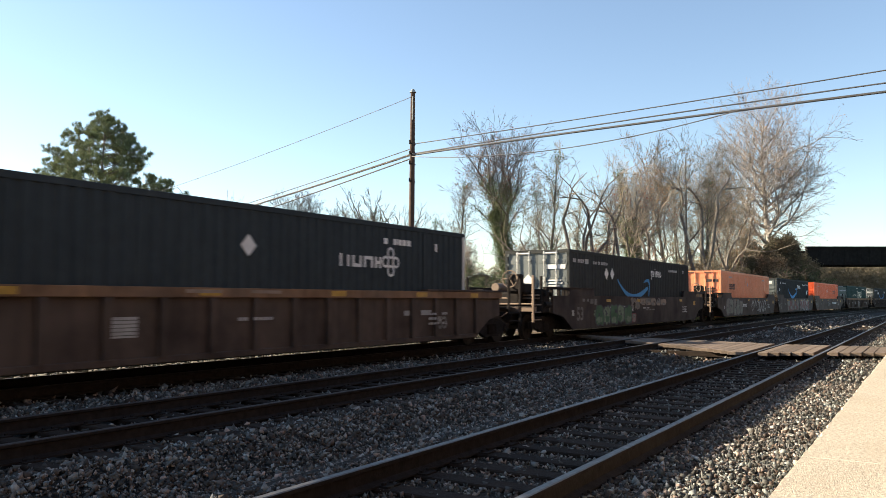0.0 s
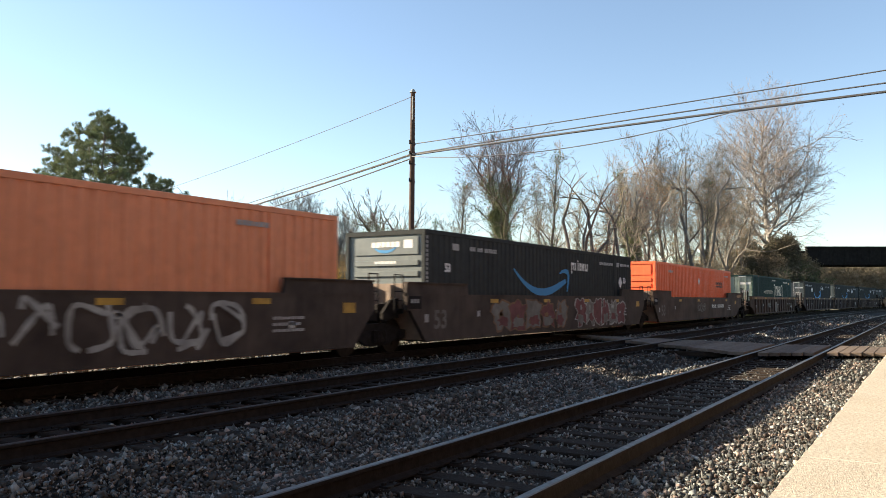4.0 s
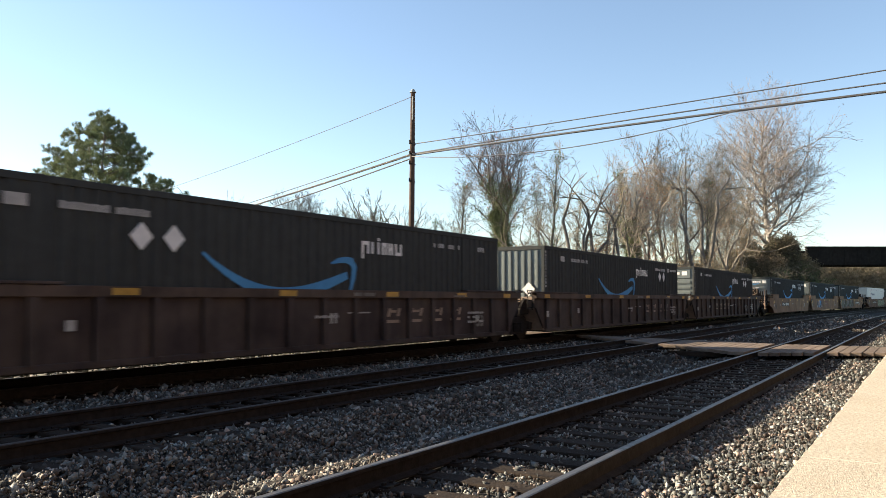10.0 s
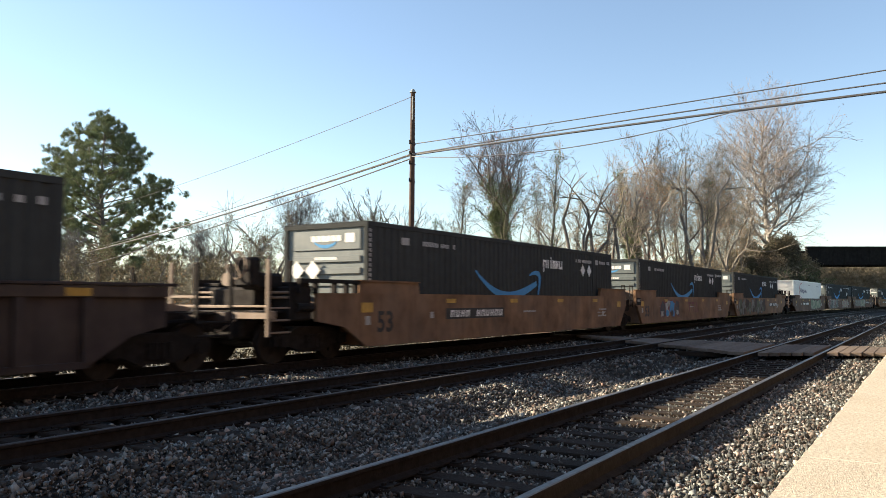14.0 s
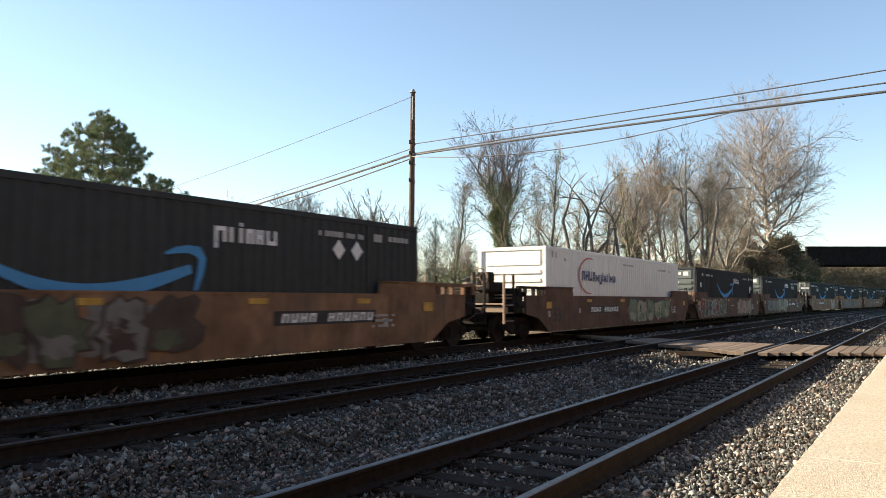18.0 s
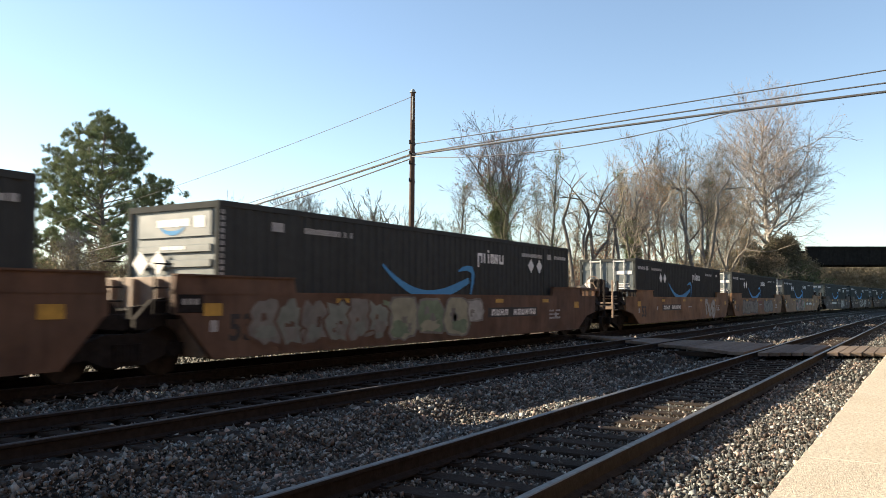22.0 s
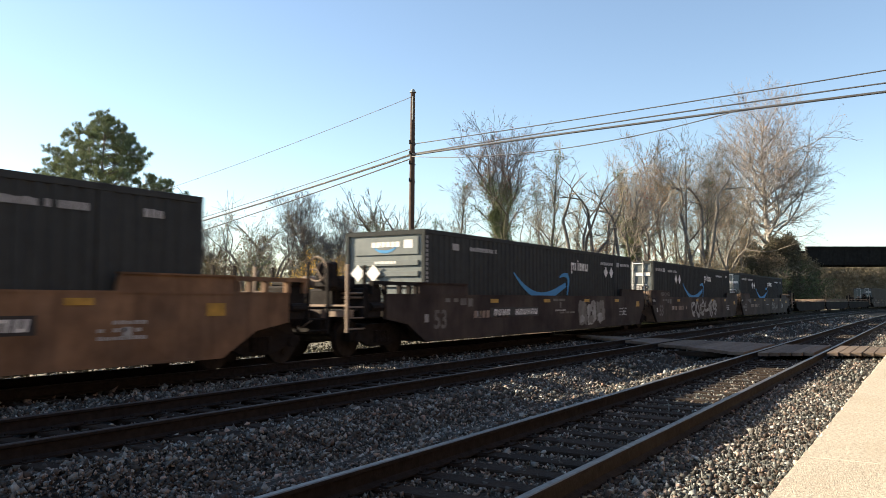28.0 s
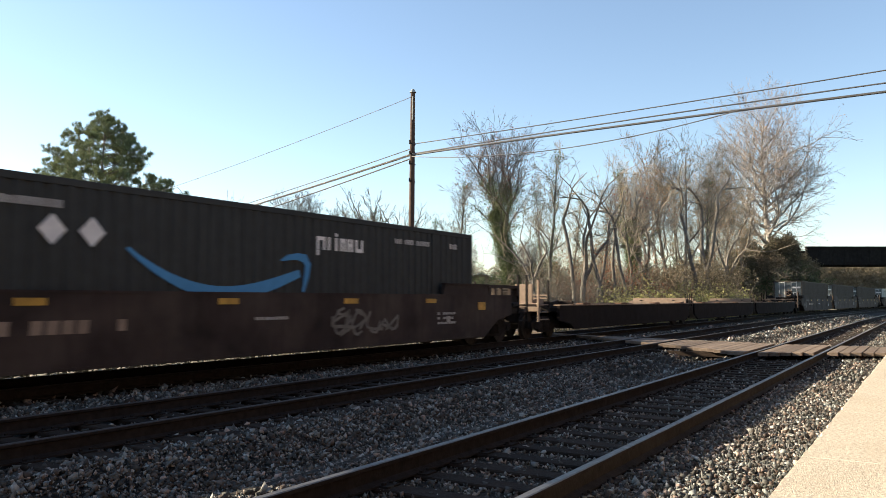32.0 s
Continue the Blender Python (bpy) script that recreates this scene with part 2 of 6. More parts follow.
def tube(bm, a, b, r, r2=None, sides=8):
    a, b = Vector(a), Vector(b)
    m = Matrix.Translation((a + b) / 2) @ (b - a).to_track_quat("Z", "Y").to_matrix().to_4x4()
    bmesh.ops.create_cone(bm, cap_ends=True, segments=sides, radius1=r, radius2=r if r2 is None else r2, depth=(b - a).length, matrix=m)


def slab(bm, pts, y0, y1):
    """A plate with the outline pts (x, z), between y0 and y1."""
    a = [bm.verts.new((x, y0, z)) for x, z in pts]
    b = [bm.verts.new((x, y1, z)) for x, z in pts]
    bm.faces.new(a)
    bm.faces.new(b[::-1])
    n = len(pts)
    for i in range(n):
        bm.faces.new((a[i], b[i], b[(i + 1) % n], a[(i + 1) % n]))


def finish(bm, name, smooth=False):
    bmesh.ops.recalc_face_normals(bm, faces=bm.faces)
    me = bpy.data.meshes.new(name)
    bm.to_mesh(me)
    bm.free()
    if smooth:
        me.shade_smooth()
    return me


def put(name, me, material, parent=None, label="", m=None):
    """Links a mesh as one object under a thing or part."""
    if not me.materials:
        me.materials.append(M[material])
    ob = new(name, me)
    if parent:
        ob.parent = parent
    if m is not None:
        ob.matrix_local = m
    if label:
        ob["label"] = label
    return ob


def part(name, bm, material, parent=None, label="", smooth=False, m=None):
    return put(name, finish(bm, name, smooth), material, parent, label, m)


def raw(name, verts, faces, material):
    me = bpy.data.meshes.new(name)
    me.from_pydata([tuple(v) for v in verts], [], [tuple(f) for f in faces])
    me.materials.append(M[material])
    return me


# ---- the line of the tracks: straight, then a wide bend ----
BEND_AT, BEND = 52.2, 0.99e-3
NEAR, MIDDLE, FAR = 3.177, 7.935, 12.226
RAIL_Z = {NEAR: 0.0, MIDDLE: 0.028, FAR: 0.03}


def on_line(s, y, z=0.0):
    u = max(s - BEND_AT, 0.0)
    return Vector((s, y - 0.5 * BEND * u * u, z))


def heading(s):
    return -math.atan(BEND * max(s - BEND_AT, 0.0))


def stations(x0, x1):
    s, out = x0, []
    while s < x1:
        out.append(s)
        s += 8.0 if s >= 48 else 12.0
    return out + [x1]


def sweep(profile, y, z, x0, x1, cap=True):
    """verts and faces of a closed (across, up) profile drawn along the line."""
    verts, faces, n = [], [], len(profile)
    st = stations(x0, x1)
    for s in st:
        verts += [on_line(s, y + a, z + b) for a, b in profile]
    for i in range(len(st) - 1):
        for j in range(n):
            k = (j + 1) % n
            faces.append((i * n + j, i * n + k, (i + 1) * n + k, (i + 1) * n + j))
    if cap:
        faces += [tuple(range(n))[::-1], tuple(range((len(st) - 1) * n, len(st) * n))]
    return verts, faces


# ---- ground ----
def ground_height(x, y):
    u = y + 0.5 * BEND * max(x - BEND_AT, 0.0) ** 2
    if 0.6 < u < 15.5:
        return -0.26
    if u >= 15.5:
        return -0.26 - min(1.0, (u - 15.5) / 3.0) * 0.5
    return -0.3


def build_ground():
    xs = [-1500, -600, -200, -80, -40] + list(range(-30, 201, 6)) + [260, 400, 800, 2000]
    us = [-1500, -500, -150, -60, -25, -8, 0.5, 15.4, 18.6, 24, 32, 45, 70, 120, 250, 600, 2000]
    verts = [(x, u - 0.5 * BEND * max(min(x, 260) - BEND_AT, 0) ** 2 * (1 if abs(u) < 100 else 0), ground_height(min(x, 260), u - 0.5 * BEND * max(min(x, 260) - BEND_AT, 0) ** 2) - (0.25 if u in (0.5, 15.4) else 0)) for x in xs for u in us]
    n = len(us)
    faces = [(i * n + j, (i + 1) * n + j, (i + 1) * n + j + 1, i * n + j + 1) for i in range(len(xs) - 1) for j in range(n - 1)]
    g = new("ground", raw("ground", verts, faces, "ground"))
    tagged(g, "bare brown earth and dry grass beside the railway", "ground", kind="structure")
    # the ballast bed
    prof = [(0.55, -0.5), (0.55, -0.2)]
    for c in (NEAR, MIDDLE, FAR):
        if c == MIDDLE:
            prof += [(5.0, -0.31), (5.35, -0.38), (5.7, -0.33)]
        prof += [(c - 1.6, -0.19), (c - 0.85, -0.20), (c - 0.65, -0.22), (c + 0.65, -0.22), (c + 0.85, -0.20), (c + 1.6, -0.19)]
    prof += [(14.0, -0.18), (14.6, -0.20), (16.3, -0.75), (16.3, -1.0)]
    verts, faces = sweep(prof, 0, 0, -40, 300)
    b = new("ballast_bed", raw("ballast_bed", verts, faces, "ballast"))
    tagged(b, "grey crushed-stone ballast bed under three railway tracks", "ballast", kind="structure")


def build_platform():
    bm = bmesh.new()
    for i in range(-4, 22):
        x0 = i * 3.0 + 0.9
        far = [(x0 + 2.996 - k * 0.187, 0.93 + 0.016 * noise.noise(Vector((x0 + k * 0.9, 3.1, 0.2))) - (0.02 if noise.noise(Vector((x0 + k, 0.4, 7.0))) > 0.35 else 0)) for k in range(17)]
        ring = [(x0 + 0.004, -3.2), (x0 + 2.996, -3.2)] + far
        low, high = [bm.verts.new((x, y, -0.35)) for x, y in ring], [bm.verts.new((x, y - (0.012 if y > 0 else 0), 0.10)) for x, y in ring]
        lip = [bm.verts.new((x, y, 0.085)) for x, y in ring]
        bm.faces.new(high)
        for p, q in ((low, lip), (lip, high)):
            for k in range(len(ring)):
                j = (k + 1) % len(ring)
                bm.faces.new((p[k], p[j], q[j], q[k]))
    p = part("pavement", bm, "concrete")
    tagged(p, "sunlit tan concrete station platform with a rough edge", "platform", kind="structure")
    bm = bmesh.new()
    rnd = random.Random(5)
    for i in range(40):
        x = 3.5 + i * 0.62 + rnd.uniform(-0.2, 0.2)
        if rnd.random() < 0.45:
            continue
        y, a, w = 0.30 + rnd.uniform(-0.05, 0.05), rnd.uniform(0.05, 0.22), rnd.uniform(0.02, 0.05)
        vs = [bm.verts.new((x + a * math.cos(t) * rnd.uniform(0.6, 1), y + w * math.sin(t) * rnd.uniform(0.6, 1), 0.104)) for t in [k * 0.785 for k in range(8)]]
        bm.faces.new(vs)
    part("worn_line", bm, "yellow_mark", p, "worn remains of a yellow safety line")


# unseen wall added behind the camera, only to cut sky light on shaded sides
def build_sky_screen():
    bm = bmesh.new()
    box(bm, -40, 70, -4.6, -4.2, -0.3, 9.0)
    tagged(part("wall_south", bm, "brick"), "unseen dark wall added behind the platform to hold back sky light", "wall", kind="structure")


RAIL = [(-0.075, -0.18), (0.075, -0.18), (0.075, -0.165), (0.012, -0.14), (0.010, -0.045), (0.036, -0.034), (0.036, -0.007), (0.028, 0.0), (-0.028, 0.0), (-0.036, -0.007), (-0.036, -0.034), (-0.010, -0.045), (-0.012, -0.14), (-0.075, -0.165)]


def build_track(centre, word, ties, plates):
    thing = tagged(new("railway_track"), word, "railway track", group="parallel railway tracks", kind="structure")
    z = RAIL_Z[centre]
    for dy in (-0.7525, 0.7525):
        verts, faces = sweep(RAIL, centre + dy, z, -30, 280)
        me = raw("rail", verts, faces, "rail_side")
        me.materials.append(M["rail_top" if centre == NEAR else "rail_dull"])
        for p in me.polygons:
            if p.normal.z > 0.75 and p.center.z > z - 0.01:
                p.material_index = 1
        put("rail", me, "rail_side", thing)
    bm = bmesh.new()
    box(bm, -0.115, 0.115, -1.3, 1.3, -0.17, 0.0, 0.012)
    tie = finish(bm, "tie")
    bm = bmesh.new()
    box(bm, -0.09, 0.09, -0.17, 0.17, 0.0, 0.014)
    for sx in (-0.055, 0.055):
        for sy in (-0.1, 0.1):
            box(bm, sx - 0.014, sx + 0.014, sy - 0.014, sy + 0.014, 0.014, 0.035)
    plate = finish(bm, "tie_plate")
    rnd = random.Random(int(centre * 10))
    x = ties[0]
    while x < ties[1]:
        put("tie", tie, "wood_tie", thing, m=pose(*on_line(x, centre + rnd.uniform(-0.04, 0.04), z - 0.18), 0, 0, math.degrees(heading(x)) + rnd.uniform(-1.2, 1.2)))
        if plates[0] < x < plates[1]:
            for dy in (-0.7525, 0.7525):
                put("tie_plate", plate, "rail_side", thing, m=pose(*on_line(x, centre + dy, z - 0.179)))
        x += 0.54 + rnd.uniform(-0.02, 0.02)


def build_stones():
    """Loose crushed stone on the bed, denser near the platform."""
    rng = np.random.default_rng(7)
    shard = np.array([(1.2, 0, 0), (-1.2, 0, 0), (0, 1.2, 0), (0, -1.2, 0), (0, 0, 1.2), (0, 0, -1.2)], float)
    sides = np.array([(0, 2, 4), (2, 1, 4), (1, 3, 4), (3, 0, 4), (2, 0, 5), (1, 2, 5), (3, 1, 5), (0, 3, 5)])

    def batch(name, x0, x1, y0, y1, count, size):
        x, y = rng.uniform(x0, x1, count), rng.uniform(y0, y1, count)
        keep = np.ones(count, bool)
        top = np.full(count, -0.185)
        for c in (NEAR, MIDDLE, FAR):
            for dy in (-0.7525, 0.7525):
                keep &= abs(y - c - dy) > 0.10
            crib = abs(y - c) < 0.72
            top = np.where(crib, -0.207, top)
            keep &= ~(crib & (rng.random(count) < 0.45))
        top = np.where((y > 4.6) & (y < 6.5), np.interp(y, (4.6, 5.0, 5.35, 5.7, 6.35, 6.5), (-0.185, -0.285, -0.355, -0.30, -0.13, -0.15)), top)
        top = np.where(y > 13.9, np.interp(y, (13.9, 14.4, 15.0, 15.6), (-0.18, -0.19, -0.21, -0.50)), top)
        top = np.where(y < 1.8, -0.165, top)
        x, y, top = x[keep], y[keep], top[keep]
        n = len(x)
        s = size * rng.uniform(0.5, 1.0, n) * (0.75 + 1.1 * rng.random(n) ** 3) * np.where(abs(y - NEAR) < 0.72, 0.8, np.where(y < 2.3, 0.88, 1.0))
        v = (shard[None] * rng.uniform(0.6, 1.15, (n, 6, 1)) + rng.uniform(-0.42, 0.42, (n, 6, 3))) * (s[:, None, None] * rng.uniform(0.36, 1.4, (n, 1, 3)))
        q = rng.normal(size=(n, 4))
        q /= np.linalg.norm(q, axis=1)[:, None]
        w, a, b, c = q.T
        R = np.stack([1 - 2 * (b * b + c * c), 2 * (a * b - c * w), 2 * (a * c + b * w), 2 * (a * b + c * w), 1 - 2 * (a * a + c * c), 2 * (b * c - a * w), 2 * (a * c - b * w), 2 * (b * c + a * w), 1 - 2 * (a * a + b * b)], 1).reshape(n, 3, 3)
        v = np.einsum("nij,nkj->nki", R, v)
        bend = 0.5 * BEND * np.maximum(x - BEND_AT, 0) ** 2
        v += np.stack([x, y - bend, top + s * rng.uniform(-0.1, 0.7, n)], 1)[:, None]
        f = (sides[None] + (np.arange(n) * 6)[:, None, None]).reshape(-1, 3)
        me = bpy.data.meshes.new(name)
        me.vertices.add(n * 6)
        me.vertices.foreach_set("co", v.ravel())
        me.loops.add(f.size)
        me.loops.foreach_set("vertex_index", f.ravel().astype(np.int32))
        me.polygons.add(len(f))
        me.polygons.foreach_set("loop_start", np.arange(0, f.size, 3, dtype=np.int32))
        me.update(calc_edges=True)
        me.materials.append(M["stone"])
        tagged(new("ballast_stones", me), "loose angular grey and rusty crushed stones between the tracks", "ballast", kind="stuff")

    batch("ballast_stones", 2.5, 9, 0.9, 6.8, 46000, 0.0235)
    batch("ballast_stones", 9, 16, 0.9, 6.8, 38000, 0.0255)
    batch("ballast_stones", 2.5, 16, 6.8, 11.0, 24000, 0.029)
    batch("ballast_stones", 16, 40, 0.9, 11.0, 30000, 0.034)
    batch("ballast_stones", 2.5, 30, 11.0, 15.5, 9000, 0.04)
    batch("ballast_stones", 40, 90, 0.9, 10.6, 10000, 0.06)
    batch("ballast_stones", -8, 2.5, 0.9, 15.0, 4000, 0.045)


def build_crossing():
    """A plank walkway across the tracks, askew."""
    thing = tagged(new("plank_crossing"), "weathered wooden plank crossing laid across the tracks", "crossing", kind="structure")
    rnd = random.Random(3)
    plank = {}
    strips = [(1.02, 2.30), (2.56, 3.80), (4.08, 7.05), (7.32, 8.55), (8.83, 11.35), (11.62, 12.85), (13.12, 15.6)]
    for lo, hi in strips:
        n = max(1, round((hi - lo) / 0.235))
        w = (hi - lo) / n
        for i in range(n):
            y = lo + (i + 0.5) * w
            x0, x1 = 20.9 + max(0, y - 4.1) * 0.95 + max(0, 4.1 - y) * 0.62 + rnd.uniform(-0.08, 0.08), 25.6 + max(0, y - 4.1) * 0.35 + rnd.uniform(-0.08, 0.08)
            key = (round(w, 3), round(x1 - x0, 1))
            if key not in plank:
                bm = bmesh.new()
                box(bm, -key[1] / 2, key[1] / 2, -w / 2 + 0.006, w / 2 - 0.006, -0.09, 0.0, 0.008)
                plank[key] = finish(bm, "plank")
            put("plank", plank[key], "plank", thing, m=pose((x0 + x1) / 2, y, 0.012 + rnd.uniform(-0.006, 0.006), rnd.uniform(-1, 1), 0, 0))
    bm = bmesh.new()
    for x in (22.0, 23.6, 25.2, 26.5):
        box(bm, x, x + 0.15, 4.5, 6.9, -0.2, -0.08)
    part("bearer", bm, "wood_tie", thing)


# ---- flat marks on walls facing the platform ----
def patch(bm, pts, y):
    vs = [bm.verts.new((x, y, z)) for x, z in pts]
    bm.faces.new(vs)


def oblong(bm, x0, x1, z0, z1, y, lean=0.0):
    h = z1 - z0
    patch(bm, [(x0, z0), (x1, z0), (x1 + lean * h, z1), (x0 + lean * h, z1)], y)


def ribbon(bm, line, widths, y):
    """A band of varying width along a line of (x, z)."""
    n = len(line)
    rows = []
    for i, (x, z) in enumerate(line):
        a, b = line[max(i - 1, 0)], line[min(i + 1, n - 1)]
        t = Vector((b[0] - a[0], b[1] - a[1])).normalized()
        w = widths[i] / 2
        rows.append((bm.verts.new((x - t.y * w, y, z + t.x * w)), bm.verts.new((x + t.y * w, y, z - t.x * w))))
    for a, b in zip(rows, rows[1:]):
        bm.faces.new((a[0], a[1], b[1], b[0]))


def bars(bm, x0, x1, z0, z1, y, n, seed, lean=0.0):
    """Writing too small to read: a row of little blocks."""
    rnd = random.Random(seed)
    w = (x1 - x0) / n
    for i in range(n):
        if rnd.random() < 0.12:
            continue
        oblong(bm, x0 + i * w + w * 0.08, x0 + (i + 1) * w - w * 0.12, z0, z1 - rnd.choice((0, 0, 0.12)) * (z1 - z0), y, lean)


def diamond(bm, x, z, r, y):
    patch(bm, [(x - r * 0.95, z), (x, z - r), (x + r * 0.95, z), (x, z + r)], y)


def scrawl(parent, x0, x1, z0, z1, n, seed, fill, edge, y, wide=0.16):
    """Sprayed graffiti: fat tangled strokes over a darker edge, no letters."""
    for mat_name, grow, dy in ((edge, 0.07, 0.0), (fill, 0.0, 0.003)):
        rnd = random.Random(seed)
        bm = bmesh.new()
        w = (x1 - x0) / n
        for i in range(n):
            cx = x0 + (i + 0.5) * w
            for k in range(rnd.choice((2, 3, 3))):
                pts, m = [], rnd.choice((3, 4, 5))
                a0 = rnd.uniform(0, 6.28)
                for j in range(m):
                    a = a0 + j * rnd.uniform(0.9, 2.0)
                    pts.append((cx + w * 0.62 * math.cos(a) * rnd.uniform(0.5, 1), (z0 + z1) / 2 + (z1 - z0) * 0.46 * math.sin(a) * rnd.uniform(0.6, 1)))
                fine = []
                for j in range((m - 1) * 6 + 1):
                    u = j / 6
                    i0 = min(int(u), m - 2)
                    f = u - i0
                    p = [pts[max(0, min(m - 1, i0 + q))] for q in (-1, 0, 1, 2)]
                    fine.append(tuple(0.5 * ((2 * p[1][c]) + (p[2][c] - p[0][c]) * f + (2 * p[0][c] - 5 * p[1][c] + 4 * p[2][c] - p[3][c]) * f * f + (3 * p[1][c] - p[0][c] - 3 * p[2][c] + p[3][c]) * f ** 3) for c in (0, 1)))
                fine = [(min(max(a, x0), x1), min(max(b, z0), z1)) for a, b in fine]
                fine = [q for j, q in enumerate(fine) if j == 0 or abs(q[0] - fine[j - 1][0]) + abs(q[1] - fine[j - 1][1]) > 0.004]
                if len(fine) > 2:
                    ribbon(bm, fine, [wide * rnd.uniform(0.7, 1.2) + grow for _ in fine], y - dy - 0.0004 * (i * 3 + k))
        tagged(part("graffiti", bm, mat_name, parent), kind="stuff")


def blob(bm, cx, cz, rx, rz, y, rnd, jag, lo, hi, square=0.5):
    """A filled rounded or jagged form inside lo..hi."""
    n, a0, pts = 18, rnd.uniform(0, 0.3), []
    for k in range(n):
        a = a0 + 6.2832 * k / n
        c, q = math.cos(a), math.sin(a)
        r = (1 - square) + square / max(abs(c), abs(q))
        r *= 1 + rnd.uniform(-jag, jag)
        pts.append((cx + rx * r * c, min(max(cz + rz * r * q, lo), hi)))
    patch(bm, pts, y)


def mural(parent, x0, x1, z0, z1, n, seed, fills, edge, y, jag=0.22, dots=None, back=None):
    """Sprayed wall piece: broad filled forms side by side with an edge of another colour, and small dark gaps. No letters."""
    rnd = random.Random(seed)
    w, mid, tall = (x1 - x0) / n, (z0 + z1) / 2, (z1 - z0) / 2
    layers = collections.defaultdict(bmesh.new)
    if back:
        for k in range(n * 2):
            blob(layers[back], x0 + w * (k + 0.5) / 2 + rnd.uniform(-0.1, 0.1), mid + rnd.uniform(-0.45, 0.45) * tall, w * rnd.uniform(0.25, 0.5), tall * rnd.uniform(0.3, 0.55), y - 0.0003 * k, rnd, 0.3, z0, z1)
    top = y - (0.012 if back else 0.0)
    for k in range(n):
        cx, cz = x0 + (k + 0.5) * w + rnd.uniform(-0.06, 0.06) * w, mid + rnd.uniform(-0.10, 0.10) * tall
        rx, rz = w * rnd.uniform(0.44, 0.56), tall * rnd.uniform(0.76, 0.95)
        form, level = rnd.randrange(1000), top - 0.003 * k
        blob(layers[edge], cx, cz, rx + 0.07, rz + 0.06, level, random.Random(form), jag, z0, z1)
        blob(layers[fills[k % len(fills)]], cx, cz, rx, rz, level - 0.0006, random.Random(form), jag, z0 + 0.03, z1 - 0.03)
        for _ in range(rnd.choice((1, 2, 2))):
            blob(layers[edge], cx + rnd.uniform(-0.45, 0.45) * rx, cz + rnd.uniform(-0.6, 0.6) * rz, rx * rnd.uniform(0.10, 0.28), rz * rnd.uniform(0.10, 0.30), level - 0.0012, rnd, 0.35, z0, z1)
        if len(fills) > 1:
            blob(layers[fills[(k + 1) % len(fills)]], cx + rnd.uniform(-0.3, 0.3) * rx, cz - 0.5 * rz, rx * 0.6, rz * 0.35, level - 0.0018, rnd, 0.3, z0, z1)
        for _ in range(4 if dots else 0):
            blob(layers[dots], cx + rnd.uniform(-0.7, 0.7) * rx, cz + rnd.uniform(-0.75, 0.75) * rz, 0.13, 0.13, level - 0.0024, rnd, 0.05, z0, z1, 0.0)
    for name in layers:
        tagged(part("graffiti", layers[name], name, parent), kind="stuff")


def shapes(parent, rows, color, y, name, label=""):
    """Separate plain oblongs: x from, x to, z from, z to, lean."""
    for x0, x1, z0, z1, lean in rows:
        bm = bmesh.new()
        oblong(bm, x0, x1, z0, z1, y, lean)
        part(name, bm, color, parent, label)


TEXT = {}


def lettering(words, size):
    """Letters of the built-in font as a flat mesh, in the x-z plane facing -y."""
    if (words, size) not in TEXT:
        cu = bpy.data.curves.new("stencil", "FONT")
        cu.body, cu.size, cu.resolution_u, cu.offset = words, size, 3, 0.016
        ob = new("stencil", cu)
        bpy.context.view_layer.update()
        me = bpy.data.meshes.new_from_object(ob.evaluated_get(bpy.context.evaluated_depsgraph_get()))
        bpy.data.objects.remove(ob)
        me.transform(Matrix.Rotation(radians(90), 4, "X"))
        me.name = "stencil"
        me.materials.clear()
        TEXT[(words, size)] = me
    return TEXT[(words, size)].copy()


# ---- containers: local x runs backwards along the train from the leading end, z up from the rail head ----
C_LEN, C_HALF, C_LOW, C_TOP = 16.15, 1.295, 0.235, 3.125
SIDE_Y = -C_HALF - 0.004


def corrugated(x0, x1, z0, z1, y, depth, pitch, out):
    """verts and faces of a wall of trapezoid corrugation in x, facing out (-1 or 1)."""
    xs, ys, x = [], [], x0
    while x < x1 - pitch * 0.5:
        for f, d in ((0.0, 0), (0.36, 0), (0.5, 1), (0.86, 1)):
            xs.append(x + f * pitch)
            ys.append(y - out * depth * d)
        x += pitch
    xs.append(x1)
    ys.append(y)
    n = len(xs)
    verts = [(a, b, z0) for a, b in zip(xs, ys)] + [(a, b, z1) for a, b in zip(xs, ys)]
    faces = [(i, i + 1, n + i + 1, n + i) for i in range(n - 1)]
    return verts, faces


SHELL, CAR = {}, {}


